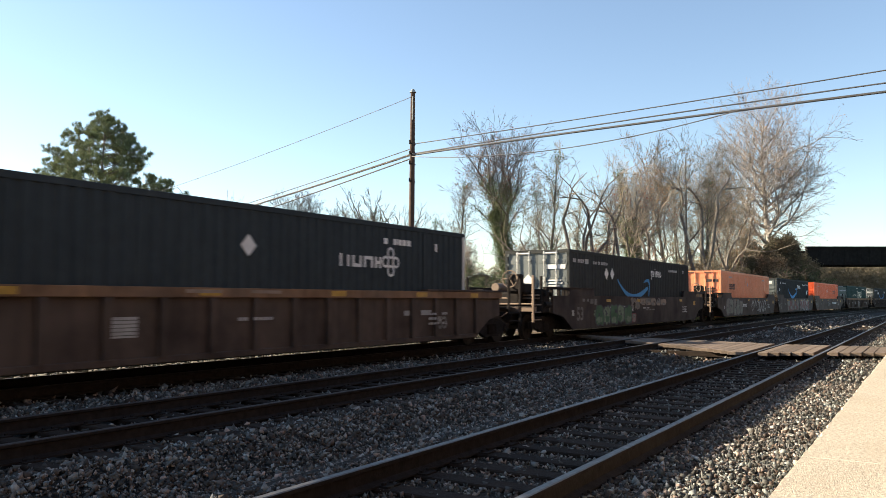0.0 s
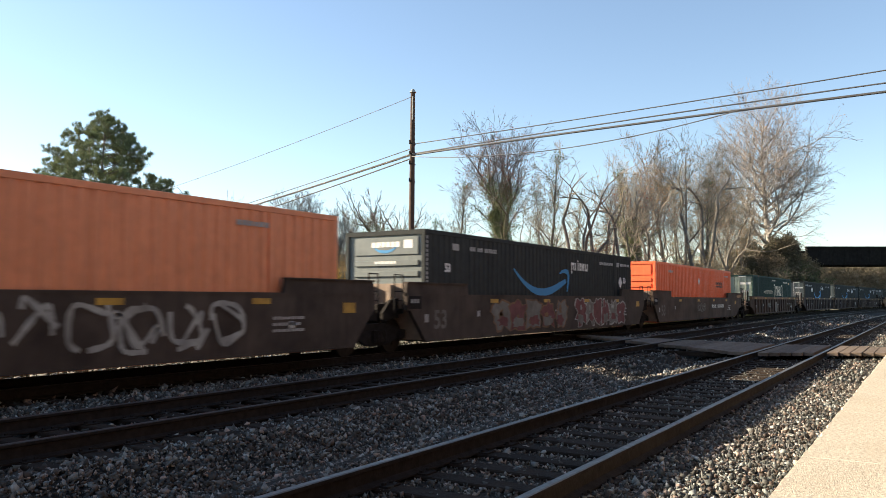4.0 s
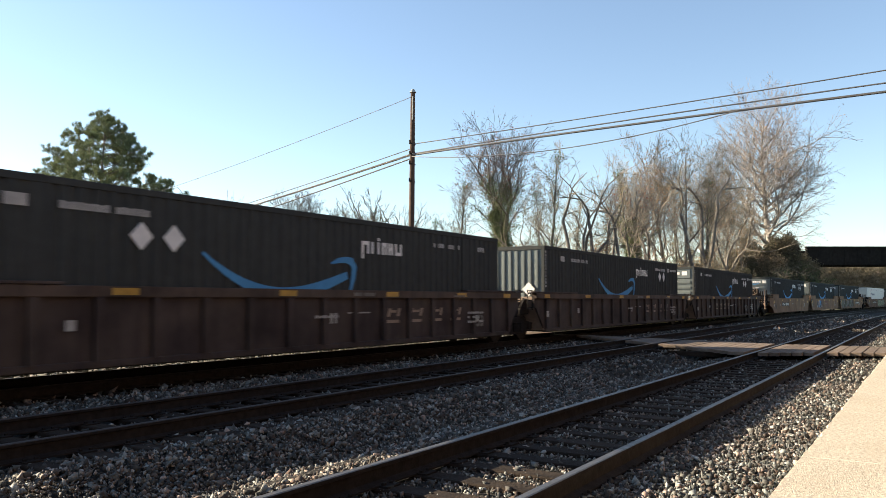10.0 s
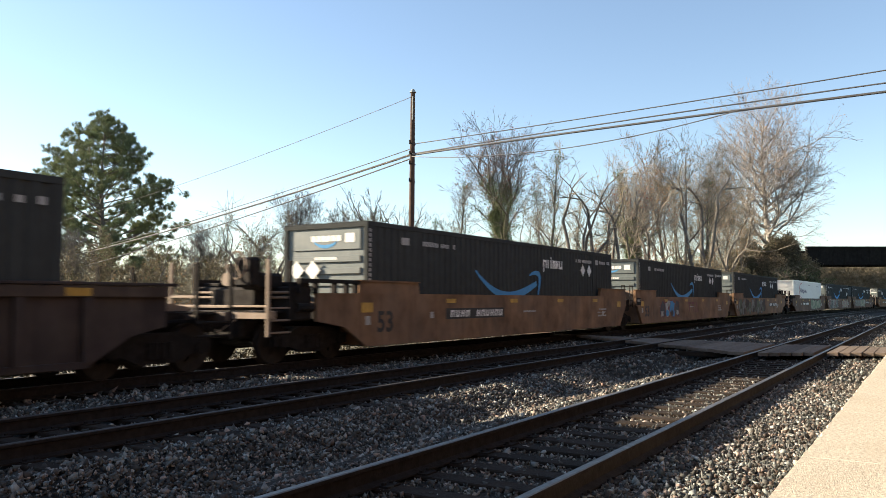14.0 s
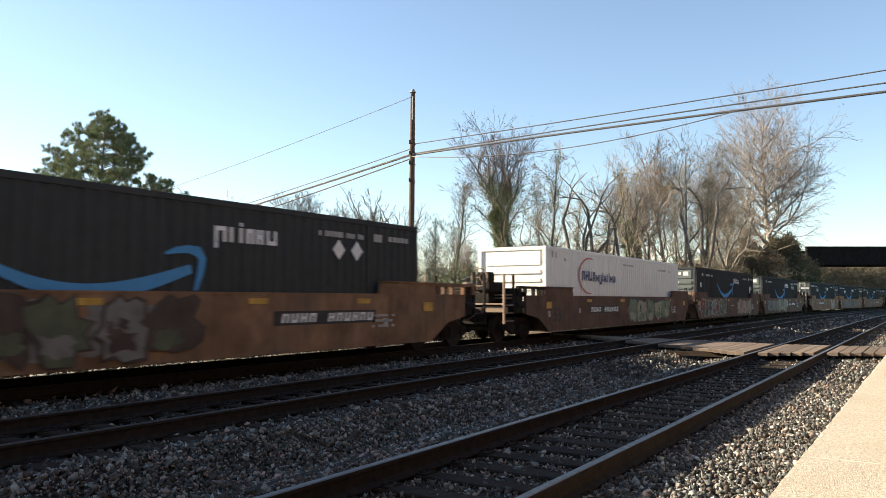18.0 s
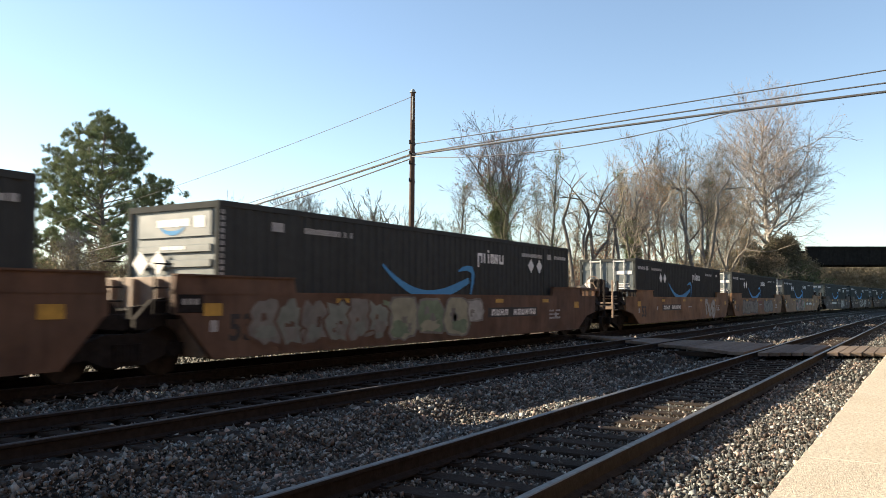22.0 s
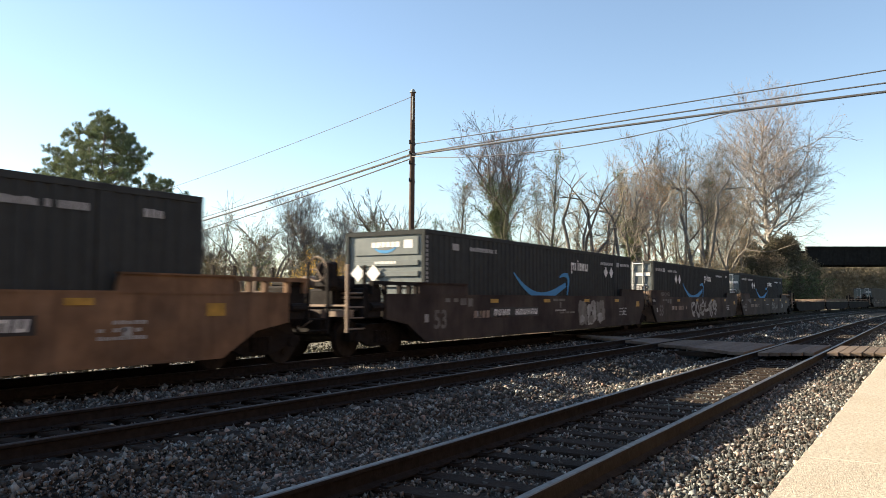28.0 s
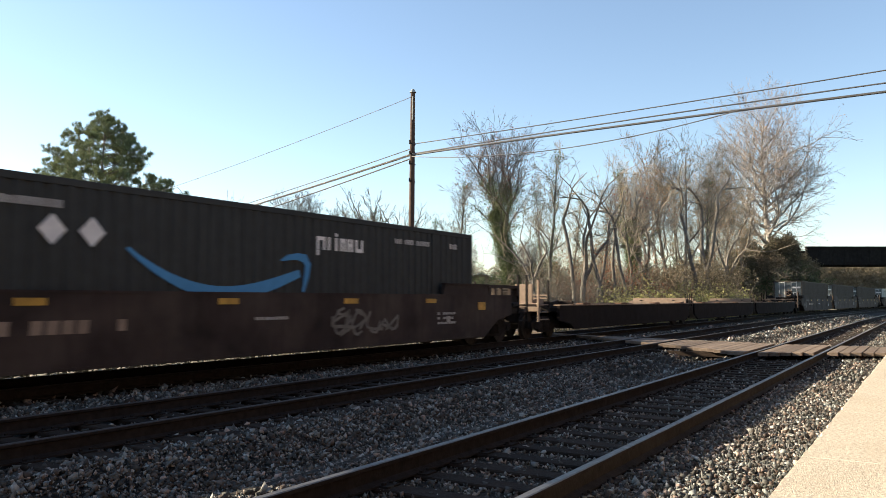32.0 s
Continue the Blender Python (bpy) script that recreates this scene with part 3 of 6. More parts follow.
def container_shell(color):
    """Meshes shared by all containers of one colour."""
    if color in SHELL:
        return SHELL[color]
    s = {}
    for word, side in (("near", -1), ("off", 1)):
        verts, faces = [], []
        for a, b in ((0.16, 1.88), (2.06, 14.08), (14.26, 15.99)):
            v, f = corrugated(a, b, C_LOW + 0.16, C_TOP - 0.11, side * (C_HALF - 0.008), 0.034, 0.275, side)
            faces += [tuple(i + len(verts) for i in q) for q in f]
            verts += v
        s["side_" + word] = raw("side_wall", verts, faces, color)
    bm = bmesh.new()
    for side in (-1, 1):
        y = side * (C_HALF - 0.06)
        box(bm, 0, C_LEN, y - 0.06, y + 0.06, C_TOP - 0.12, C_TOP - 0.004, 0.01)
        box(bm, 0, C_LEN, y - 0.06, y + 0.06, C_LOW, C_LOW + 0.17, 0.01)
        for x in (0.08, C_LEN - 0.08):
            box(bm, x - 0.08, x + 0.08, y - 0.055, y + 0.058, C_LOW + 0.16, C_TOP - 0.1, 0.01)
        for x in (1.97, C_LEN - 1.98):
            box(bm, x - 0.09, x + 0.09, y - 0.05, y + 0.06, C_LOW + 0.16, C_TOP - 0.1, 0.006)
            box(bm, x - 0.10, x + 0.10, y - 0.06, y + 0.064, C_TOP - 0.10, C_TOP + 0.006, 0.01)
    for x in (0.07, C_LEN - 0.07):
        box(bm, x - 0.07, x + 0.07, -C_HALF + 0.1, C_HALF - 0.1, C_TOP - 0.13, C_TOP - 0.01)
        box(bm, x - 0.07, x + 0.07, -C_HALF + 0.1, C_HALF - 0.1, C_LOW + 0.01, C_LOW + 0.18)
    s["frame"] = finish(bm, "frame")
    bm = bmesh.new()
    box(bm, 0.1, C_LEN - 0.1, -C_HALF + 0.1, C_HALF - 0.1, C_TOP - 0.05, C_TOP - 0.02)
    for i in range(40):
        x = 0.35 + i * 0.395
        box(bm, x, x + 0.18, -C_HALF + 0.12, C_HALF - 0.12, C_TOP - 0.02, C_TOP)
    s["roof"] = finish(bm, "roof")
    bm = bmesh.new()
    box(bm, 0.1, C_LEN - 0.1, -C_HALF + 0.05, C_HALF - 0.05, C_LOW + 0.03, C_LOW + 0.12)
    s["floor"] = finish(bm, "floor_panel")
    bm = bmesh.new()
    box(bm, C_LEN - 0.10, C_LEN - 0.05, -C_HALF + 0.1, C_HALF - 0.1, C_LOW + 0.15, C_TOP - 0.1)
    for i in range(7):
        z = C_LOW + 0.35 + i * 0.36
        box(bm, C_LEN - 0.06, C_LEN - 0.02, -C_HALF + 0.16, C_HALF - 0.16, z, z + 0.17)
    s["end"] = finish(bm, "end_wall")
    SHELL[color] = s
    return s


def door_end(thing, color, rods, lit_mark):
    """Two leaves with upright lock rods, hinges and pressed bands."""
    for side in (-1, 1):
        bm = bmesh.new()
        a, b = sorted((side * 0.012, side * (C_HALF - 0.13)))
        box(bm, 0.045, 0.09, a, b, C_LOW + 0.18, C_TOP - 0.13)
        for z in (0.55, 1.25, 1.95, 2.62):
            box(bm, 0.036, 0.05, a + 0.06, b - 0.06, z, z + 0.16, 0.005)
        for z in (0.5, 1.2, 1.9, 2.6, 2.95):
            y = side * (C_HALF - 0.10)
            box(bm, 0.0, 0.06, y - 0.06, y + 0.06, z - 0.05, z + 0.05)
        door = part("door", bm, color, thing)
        for off in (0.30, 0.78):
            bm = bmesh.new()
            y = side * off
            tube(bm, (0.0, y, C_LOW + 0.1), (0.0, y, C_TOP - 0.05), 0.022)
            for z in (0.6, 1.3, 2.0, 2.75):
                box(bm, -0.02, 0.05, y - 0.045, y + 0.045, z - 0.035, z + 0.035)
            box(bm, -0.03, 0.02, y - 0.02, y + side * 0.42 - side * 0.02, 1.32, 1.36)
            part("lock_rod", bm, rods, door)
    bm = bmesh.new()
    for side in (-1, 1):
        b_ = [(-0.008, side * 0.55 - 0.28, 2.98), (-0.008, side * 0.55 + 0.28, 2.98), (-0.008, side * 0.55 + 0.28, 3.03), (-0.008, side * 0.55 - 0.28, 3.03)]
        bm.faces.new([bm.verts.new(v) for v in b_])
    for z, y0, y1, h in ((2.42, -1.12, -0.40, 0.16), (1.98, -0.95, -0.45, 0.05), (1.88, -1.0, -0.45, 0.05), (1.78, -0.9, -0.45, 0.05)):
        v = [(0.02, y0, z), (0.02, y1, z), (0.02, y1, z + h), (0.02, y0, z + h)]
        bm.faces.new([bm.verts.new(q) for q in v])
    tagged(part("marking", bm, lit_mark, thing, "plain light bars of unreadable writing"), kind="stuff")


def front_end(thing, color, mark, ribbed=False):
    """A plain front wall with long horizontal pressings."""
    bm = bmesh.new()
    box(bm, 0.05, 0.09, -C_HALF + 0.1, C_HALF - 0.1, C_LOW + 0.15, C_TOP - 0.1)
    wall = part("front_wall", bm, color, thing)
    if ribbed:
        for k in range(9):
            bm = bmesh.new()
            y = -C_HALF + 0.24 + k * 0.25
            box(bm, 0.01, 0.055, y, y + 0.13, C_LOW + 0.2, C_TOP - 0.16, 0.02)
            part("pressed_rib", bm, color, wall)
        return wall
    bm = bmesh.new()
    box(bm, 0.02, 0.055, -C_HALF + 0.22, C_HALF - 0.3, 2.47, 2.95, 0.015)
    part("panel", bm, color, wall)
    if "rib" not in CAR:
        bm = bmesh.new()
        box(bm, 0.0, 0.05, -C_HALF + 0.22, C_HALF - 0.3, 0.0, 0.15, 0.014)
        CAR["rib"] = finish(bm, "pressed_rib")
    rib = CAR["rib"].copy()
    for z in (0.50, 0.78, 1.06, 1.34, 1.62, 1.90, 2.18):
        put("pressed_rib", rib, color, wall, m=pose(0.008, 0, z))
    if mark:
        bm = bmesh.new()
        rnd = random.Random(11)
        for i in range(6):
            y = 0.42 - i * 0.155
            v = [(0.014, y, 2.68), (0.014, y - 0.135, 2.68), (0.014, y - 0.135, 2.82), (0.014, y, 2.82)]
            bm.faces.new([bm.verts.new(q) for q in v])
        v = [(0.014, -0.62, 2.64), (0.014, -0.90, 2.64), (0.014, -0.90, 2.86), (0.014, -0.62, 2.86)]
        bm.faces.new([bm.verts.new(q) for q in v])
        tagged(part("marking", bm, mark, wall, "plain light blocks in place of a name"), kind="stuff")
        if mark == "white_mark":
            bm = bmesh.new()
            for i in range(7):
                y = 0.30 - i * 0.10
                v = [(0.004, y, 2.24), (0.004, y - 0.075, 2.24), (0.004, y - 0.075, 2.31), (0.004, y, 2.31)]
                bm.faces.new([bm.verts.new(q) for q in v])
            tagged(part("marking", bm, mark, wall, "small plain bars of unreadable writing"), kind="stuff")
            bm = bmesh.new()
            rows = []
            for i in range(9):
                a = math.pi * (1.15 + 0.7 * i / 8)
                y, z, w = -0.02 - 0.40 * math.cos(a), 2.78 + 0.22 * math.sin(a), 0.012 + 0.03 * math.sin(math.pi * i / 8)
                rows.append((bm.verts.new((0.014, y, z + w)), bm.verts.new((0.014, y, z - w))))
            for p, q in zip(rows, rows[1:]):
                bm.faces.new((p[0], p[1], q[1], q[0]))
            part("swoosh", bm, "blue_mark", wall)


def marks(thing, rows, y, color, name, label=""):
    for x0, x1, z0, z1 in rows:
        bm = bmesh.new()
        oblong(bm, x0, x1, z0, z1, y)
        part(name, bm, color, thing, label)


def placards(thing, where, color="white_mark"):
    """Diamond plates: on the near side and, for 'end', on the leading end."""
    for x, z, r in where:
        bm = bmesh.new()
        vs = [(x - r * 0.95, z), (x, z - r), (x + r * 0.95, z), (x, z + r)]
        slab(bm, vs, SIDE_Y - 0.008, SIDE_Y)
        part("placard", bm, color, thing, "white diamond placard")


def end_placards(thing, ys, z, r):
    for y in ys:
        bm = bmesh.new()
        a = [bm.verts.new((x, y + dy, z + dz)) for x in (-0.035, -0.027) for dy, dz in ((-r, 0), (0, -r), (r, 0), (0, r))]
        bm.faces.new(a[:4])
        bm.faces.new(a[4:][::-1])
        for i in range(4):
            j = (i + 1) % 4
            bm.faces.new((a[i], a[4 + i], a[4 + j], a[j]))
        part("placard", bm, "white_mark", thing, "white diamond placard")


def arrow_marks(thing, doors_first, seed, bare=False):
    """A pale-blue curved arrow, white blocks, small rows of bars and placards."""
    y, up = SIDE_Y, 0.13 if bare else 0.0
    bm = bmesh.new()
    line, wid = [], []
    for i in range(25):
        u = i / 24
        x = 5.0 + 4.05 * u
        z = 2.14 + up - 0.30 * u - 0.57 * math.sin(math.pi * u ** 0.88)
        line.append((x, z))
        wid.append(0.03 + 0.22 * math.sin(math.pi * min(1, 0.04 + u * 0.76)))
    ribbon(bm, line, wid, y)
    ribbon(bm, [(a, b + up) for a, b in ((8.50, 2.08), (8.72, 2.15), (8.98, 2.18), (9.19, 2.15), (9.29, 2.02), (9.26, 1.80), (9.15, 1.46))], [0.04, 0.11, 0.14, 0.19, 0.18, 0.15, 0.07], y - 0.002)
    part("arrow_mark", bm, "blue_mark", thing, "pale blue curved arrow painted on the side")
    open_forms(thing, [(9.56, 9.84, 2.36, 2.64), (9.92, 10.08, 2.36, 2.64), (10.16, 10.24, 2.36, 2.64), (10.33, 10.53, 2.36, 2.64), (10.58, 10.78, 2.36, 2.64), (10.86, 11.14, 2.36, 2.64)], "white_mark", 0.08)
    marks(thing, [(9.56, 9.64, 2.24, 2.355), (10.16, 10.24, 2.67, 2.74)], y, "white_mark", "letter_form")
    bm = bmesh.new()
    bars(bm, 2.28, 3.88, 2.66, 2.78, y, 15, seed)
    bars(bm, 12.38, 13.92, 2.66, 2.78, y, 15, seed + 1)
    if doors_first:
        bars(bm, 0.30, 1.35, 2.66, 2.80, y, 7, seed + 2)
        oblong(bm, 1.45, 1.80, 2.64, 2.82, y)
        bars(bm, 14.9, 15.3, 2.66, 2.80, y, 3, seed + 3)
    else:
        oblong(bm, 1.35, 1.68, 2.64, 2.82, y)
        oblong(bm, 14.32, 14.62, 2.64, 2.82, y)
        bars(bm, 14.72, 15.88, 2.68, 2.80, y, 7, seed + 2)
    tagged(part("writing", bm, "grey_mark", thing, "plain light bars of unreadable writing"), kind="stuff")
    placards(thing, [(3.72, 2.34, 0.235), (4.37, 2.34, 0.235)] if doors_first else [(14.75, 2.02, 0.24)] if bare else [(13.05, 2.39, 0.22), (13.68, 2.39, 0.22)])


def small_text(thing, rows, color):
    bm = bmesh.new()
    for x0, x1, z0, z1, n, seed in rows:
        bars(bm, x0, x1, z0, z1, SIDE_Y, n, seed)
    tagged(part("writing", bm, color, thing, "plain bars of unreadable writing"), kind="stuff")


def blocks(thing, rows, color, lean=0.0, name="letter_block", label=""):
    for x0, x1, z0, z1 in rows:
        bm = bmesh.new()
        oblong(bm, x0, x1, z0, z1, SIDE_Y, lean)
        part(name, bm, color, thing, label)


def open_forms(thing, rows, color, stroke, lean=0.0):
    """Plain open forms, two uprights and a crossbar each, in place of a painted name."""
    for k, (x0, x1, z0, z1) in enumerate(rows):
        bm = bmesh.new()
        w, h = x1 - x0, z1 - z0
        if w < stroke * 2.4:
            oblong(bm, x0, x0 + stroke, z0, z1, SIDE_Y, lean)
        else:
            oblong(bm, x0, x0 + stroke, z0, z1, SIDE_Y, lean)
            oblong(bm, x1 - stroke, x1, z0, z1, SIDE_Y, lean)
            at_z = (z1 - stroke * 0.5, z0 + h * 0.5, z0 + stroke * 0.5)[k % 3]
            oblong(bm, x0 + stroke, x1 - stroke, at_z - stroke * 0.5, at_z + stroke * 0.5, SIDE_Y, 0)
        part("letter_form", bm, color, thing)


def build_container(kind, doors, seed, ends=""):
    color, label = {
        "arrow": ("dark_green", "dark green-black container with pale blue curved arrow, in well car"),
        "navy": ("dark_blue", "dark blue-grey corrugated container with white marks, in well car"),
        "orange": ("orange", "bright orange corrugated container with white diamond, in well car"),
        "faded": ("orange_faded", "sun-faded orange container with dark bar mark, in well car"),
        "green": ("deep_green", "deep green corrugated container with cream blocks, in well car"),
        "white": ("white", "white container with red ring and navy blocks, in well car"),
        "dusty": ("dusty_grey", "dusty dark grey corrugated container riding in a well car"),
        "grey": ("steel_grey", "light grey corrugated container riding in a well car"),
    }[kind]
    thing = tagged(new("shipping_container"), label, "container", group="containers on the train")
    s = container_shell(color)
    for name, key in (("side_wall", "side_near"), ("side_wall", "side_off"), ("frame", "frame"), ("roof", "roof"), ("floor_panel", "floor"), ("end_wall", "end")):
        put(name, s[key], color, thing)
    face = {"arrow": "door_grey", "dusty": "door_grey", "grey": "door_grey", "navy": "dark_blue", "green": "pale_green"}.get(kind, color)
    if doors:
        door_end(thing, face, "rod_grey" if kind in ("arrow", "grey", "dusty") else face, "white_mark" if kind in ("arrow", "grey", "green", "dusty") else "black_mark")
    else:
        front_end(thing, "sunlit_front_green" if kind == "arrow" else color, "white_mark" if kind == "arrow" else None, ends == "ribbed")
    if kind == "arrow":
        arrow_marks(thing, doors, seed, ends == "bare")
        if ends == "ribbed":
            end_placards(thing, (0.72, -0.72), 1.66, 0.235)
        elif ends != "bare":
            end_placards(thing, (0.84, 0.33), 2.0, 0.235)
        if ends == "bare":
            put("stencil", lettering("53", 0.3), "white_mark", thing, "stencilled number 53", m=pose(0.95, SIDE_Y, 2.05))
            put("stencil", lettering("53", 0.3), "white_mark", thing, "stencilled number 53", m=pose(15.1, SIDE_Y, 2.0))
        if not doors:
            bm = bmesh.new()
            for k in range(11):
                oblong(bm, 0.045, 0.125, 1.72 + k * 0.115, 1.80 + k * 0.115, SIDE_Y - 0.003)
            tagged(part("writing", bm, "grey_mark", thing, "upright row of plain pale bars"), kind="stuff")
    elif kind == "navy":
        placards(thing, [(8.04, 2.33, 0.21)])
        open_forms(thing, [(10.74, 10.92, 2.04, 2.32), (11.0, 11.1, 2.04, 2.30), (11.18, 11.52, 2.04, 2.30), (11.6, 11.94, 2.04, 2.30), (12.02, 12.26, 2.04, 2.30)], "white_mark", 0.075)
        bm = bmesh.new()
        for a in range(4):
            cx, cz = 12.64 + 0.21 * math.cos(a * math.pi / 2), 2.2 + 0.21 * math.sin(a * math.pi / 2)
            ribbon(bm, [(cx + 0.12 * math.cos(q * 0.785), cz + 0.12 * math.sin(q * 0.785)) for q in range(9)], [0.06] * 9, SIDE_Y - 0.001 * a)
        part("rosette_mark", bm, "white_mark", thing)
        marks(thing, [(15.99, 16.13, 0.45, 3.02)], SIDE_Y - 0.004, "rod_grey", "corner_strip")
        small_text(thing, [(12.35, 13.5, 2.62, 2.76, 6, seed), (14.6, 14.85, 2.55, 2.75, 2, seed)], "white_mark")
    elif kind == "orange":
        placards(thing, [(7.99, 2.32, 0.21)])
        end_placards(thing, (0.72,), 2.05, 0.26)
        open_forms(thing, [(12.0 + i * 0.19, 12.15 + i * 0.19, 2.18, 2.36) for i in range(9)], "black_mark", 0.055)
        marks(thing, [(12.0, 13.7, 2.05, 2.12)], SIDE_Y, "black_mark", "underline")
        small_text(thing, [(2.1, 2.9, 2.66, 2.76, 6, seed), (2.3, 2.55, 2.64, 2.82, 1, 3), (14.4, 15.3, 2.70, 2.80, 6, seed)], "grey_mark")
    elif kind == "faded":
        placards(thing, [(7.86, 2.34, 0.15)], "grey_mark")
        open_forms(thing, [(2.13 + i * 0.195, 2.29 + i * 0.195, 2.10, 2.32) for i in range(9)], "black_mark", 0.06)
        marks(thing, [(2.13, 3.88, 1.98, 2.05)], SIDE_Y, "black_mark", "underline")
        small_text(thing, [(2.2, 3.2, 2.70, 2.80, 7, seed), (7.2, 7.3, 2.3, 2.8, 1, 2), (13.2, 14.2, 2.70, 2.80, 7, seed)], "grey_mark")
    elif kind == "green":
        for y0 in (0.28, 0.66):
            bm = bmesh.new()
            box(bm, -0.012, 0.04, y0, y0 + 0.34, 2.12, 2.74, 0.004)
            part("notice_panel", bm, "notice_yellow", thing, "pale yellow notice panel")
        for sgn, x in ((1, 7.98), (-1, 11.76)):
            bm = bmesh.new()
            oblong(bm, min(x, x + sgn * 0.16), max(x, x + sgn * 0.16), 1.58, 2.56, SIDE_Y)
            oblong(bm, min(x + sgn * 0.16, x + sgn * 0.40), max(x + sgn * 0.16, x + sgn * 0.40), 2.42, 2.56, SIDE_Y)
            part("bracket_mark", bm, "cream_mark", thing, "cream square bracket")
        open_forms(thing, [(8.66, 9.40, 1.62, 2.42), (9.52, 10.26, 1.62, 2.42), (10.38, 11.20, 1.62, 2.42)], "cream_mark", 0.22)
        rnd = random.Random(seed)
        x, rows = 3.93, []
        while x < 7.6:
            w = rnd.choice((0.14, 0.2, 0.24))
            rows.append((x, x + w, 1.80, rnd.choice((1.98, 1.98, 2.06))))
            x += w + rnd.choice((0.05, 0.05, 0.05, 0.2))
        open_forms(thing, rows, "cream_mark", 0.045, 0.2)
        small_text(thing, [(7.25, 8.7, 2.80, 2.90, 9, seed), (12.3, 14.2, 2.70, 2.82, 9, seed)], "cream_mark")
        marks(thing, [(14.75, 15.05, 2.62, 2.78)], SIDE_Y, "yellow_mark", "sticker")
        marks(thing, [(15.07, 15.2, 2.60, 2.76)], SIDE_Y, "blue_mark", "sticker")
        bm = bmesh.new()
        box(bm, 14.0, 14.2, -C_HALF - 0.012, -C_HALF + 0.05, 2.98, 3.14)
        part("rust_patch", bm, "car_rust", thing)
        bm = bmesh.new()
        box(bm, 1.87, 2.07, -C_HALF - 0.012, -C_HALF + 0.05, 2.98, 3.14)
        part("rust_patch", bm, "car_rust", thing)
    elif kind == "white":
        bm = bmesh.new()
        ring = [(3.95 + 1.06 * math.cos(1.25 + q * 0.19), 2.2 + 0.66 * math.sin(1.25 + q * 0.19)) for q in range(20)]
        ribbon(bm, ring, [0.03 + 0.09 * math.sin(math.pi * q / 19) for q in range(20)], SIDE_Y)
        part("ring_mark", bm, "red_mark", thing, "thin dark red open ring")
        rows = [(3.18, 3.48, 2.02, 2.38), (3.54, 3.83, 2.02, 2.38), (3.89, 4.2, 2.02, 2.38), (4.28, 4.52, 2.0, 2.36), (4.60, 4.88, 2.0, 2.26), (4.96, 5.22, 1.9, 2.26), (5.30, 5.38, 2.0, 2.36), (5.46, 5.70, 2.0, 2.26), (5.78, 5.92, 2.0, 2.34), (6.0, 6.08, 2.0, 2.36), (6.16, 6.42, 2.0, 2.26), (6.50, 6.76, 2.0, 2.26)]
        open_forms(thing, rows, "navy_mark", 0.085)
        small_text(thing, [(7.7, 9.0, 2.72, 2.80, 9, seed), (12.6, 14.0, 2.64, 2.74, 8, seed), (14.4, 14.7, 2.62, 2.74, 2, 3), (0.45, 0.6, 2.75, 2.98, 1, 2), (0.75, 0.9, 2.75, 2.98, 1, 5), (1.5, 1.7, 2.66, 2.78, 1, 5)], "grey_mark")
    elif kind == "grey":
        small_text(thing, [(2.3, 3.9, 2.66, 2.78, 9, seed), (12.4, 13.9, 2.66, 2.78, 9, seed)], "black_mark")
    return thing


# ---- well cars: local x = 0 under the container's leading end, z = 0 at the rail head ----
W_HALF, W_LOW, W_TOP = 1.52, 0.278, 1.43


def profile(length, a, b):
    """Outline of a well side; a, b: how far it reaches past the load at either end."""
    def end(x0, way, c):
        if c > 1.5:
            return [(x0 + way * c, 0.86), (x0 + way * 1.10, 0.72), (x0 + way * 0.32, W_LOW)]
        return [(x0 + way * c, 1.06), (x0 + way * 0.98, 1.04), (x0 + way * 0.30, W_LOW)]
    return end(0.0, -1, a) + end(length, 1, b)[::-1] + [(length + b, W_TOP), (-a, W_TOP)]


def truck_meshes():
    if "truck" in CAR:
        return CAR["truck"]
    bm = bmesh.new()
    for side in (-1, 1):
        y = side * 1.02
        slab(bm, [(-1.12, 0.36), (-0.72, 0.36), (-0.38, 0.22), (0.38, 0.22), (0.72, 0.36), (1.12, 0.36), (1.15, 0.56), (0.75, 0.62), (0.42, 0.74), (-0.42, 0.74), (-0.75, 0.62), (-1.15, 0.56)], y - 0.07, y + 0.07)
        for x in (-0.89, 0.89):
            tube(bm, (x, y - 0.1, 0.45), (x, y + side * 0.12, 0.45), 0.12, sides=10)
        for x in (-0.2, -0.07, 0.07, 0.2):
            tube(bm, (x, y + side * 0.09, 0.30), (x, y + side * 0.09, 0.58), 0.055, sides=6)
    box(bm, -0.25, 0.25, -1.0, 1.0, 0.42, 0.72, 0.03)
    frame_mesh = finish(bm, "side_frame")
    bm = bmesh.new()
    for side in (-1, 1):
        y = side * 0.765
        bmesh.ops.create_cone(bm, cap_ends=True, segments=28, radius1=0.42, radius2=0.42, depth=0.12, matrix=Matrix.Translation((0, y, 0)) @ Matrix.Rotation(radians(90), 4, "X"))
        bmesh.ops.create_cone(bm, cap_ends=True, segments=28, radius1=0.46, radius2=0.46, depth=0.03, matrix=Matrix.Translation((0, y - side * 0.06, 0)) @ Matrix.Rotation(radians(90), 4, "X"))
        for k in range(5):
            a = k * 1.2566
            box(bm, 0.2 * math.cos(a) - 0.05, 0.2 * math.cos(a) + 0.05, y + side * 0.055, y + side * 0.075, 0.2 * math.sin(a) - 0.05, 0.2 * math.sin(a) + 0.05)
    tube(bm, (0, -0.8, 0), (0, 0.8, 0), 0.09, sides=10)
    CAR["truck"] = (frame_mesh, finish(bm, "wheelset"))
    return CAR["truck"]


WHEELS = []


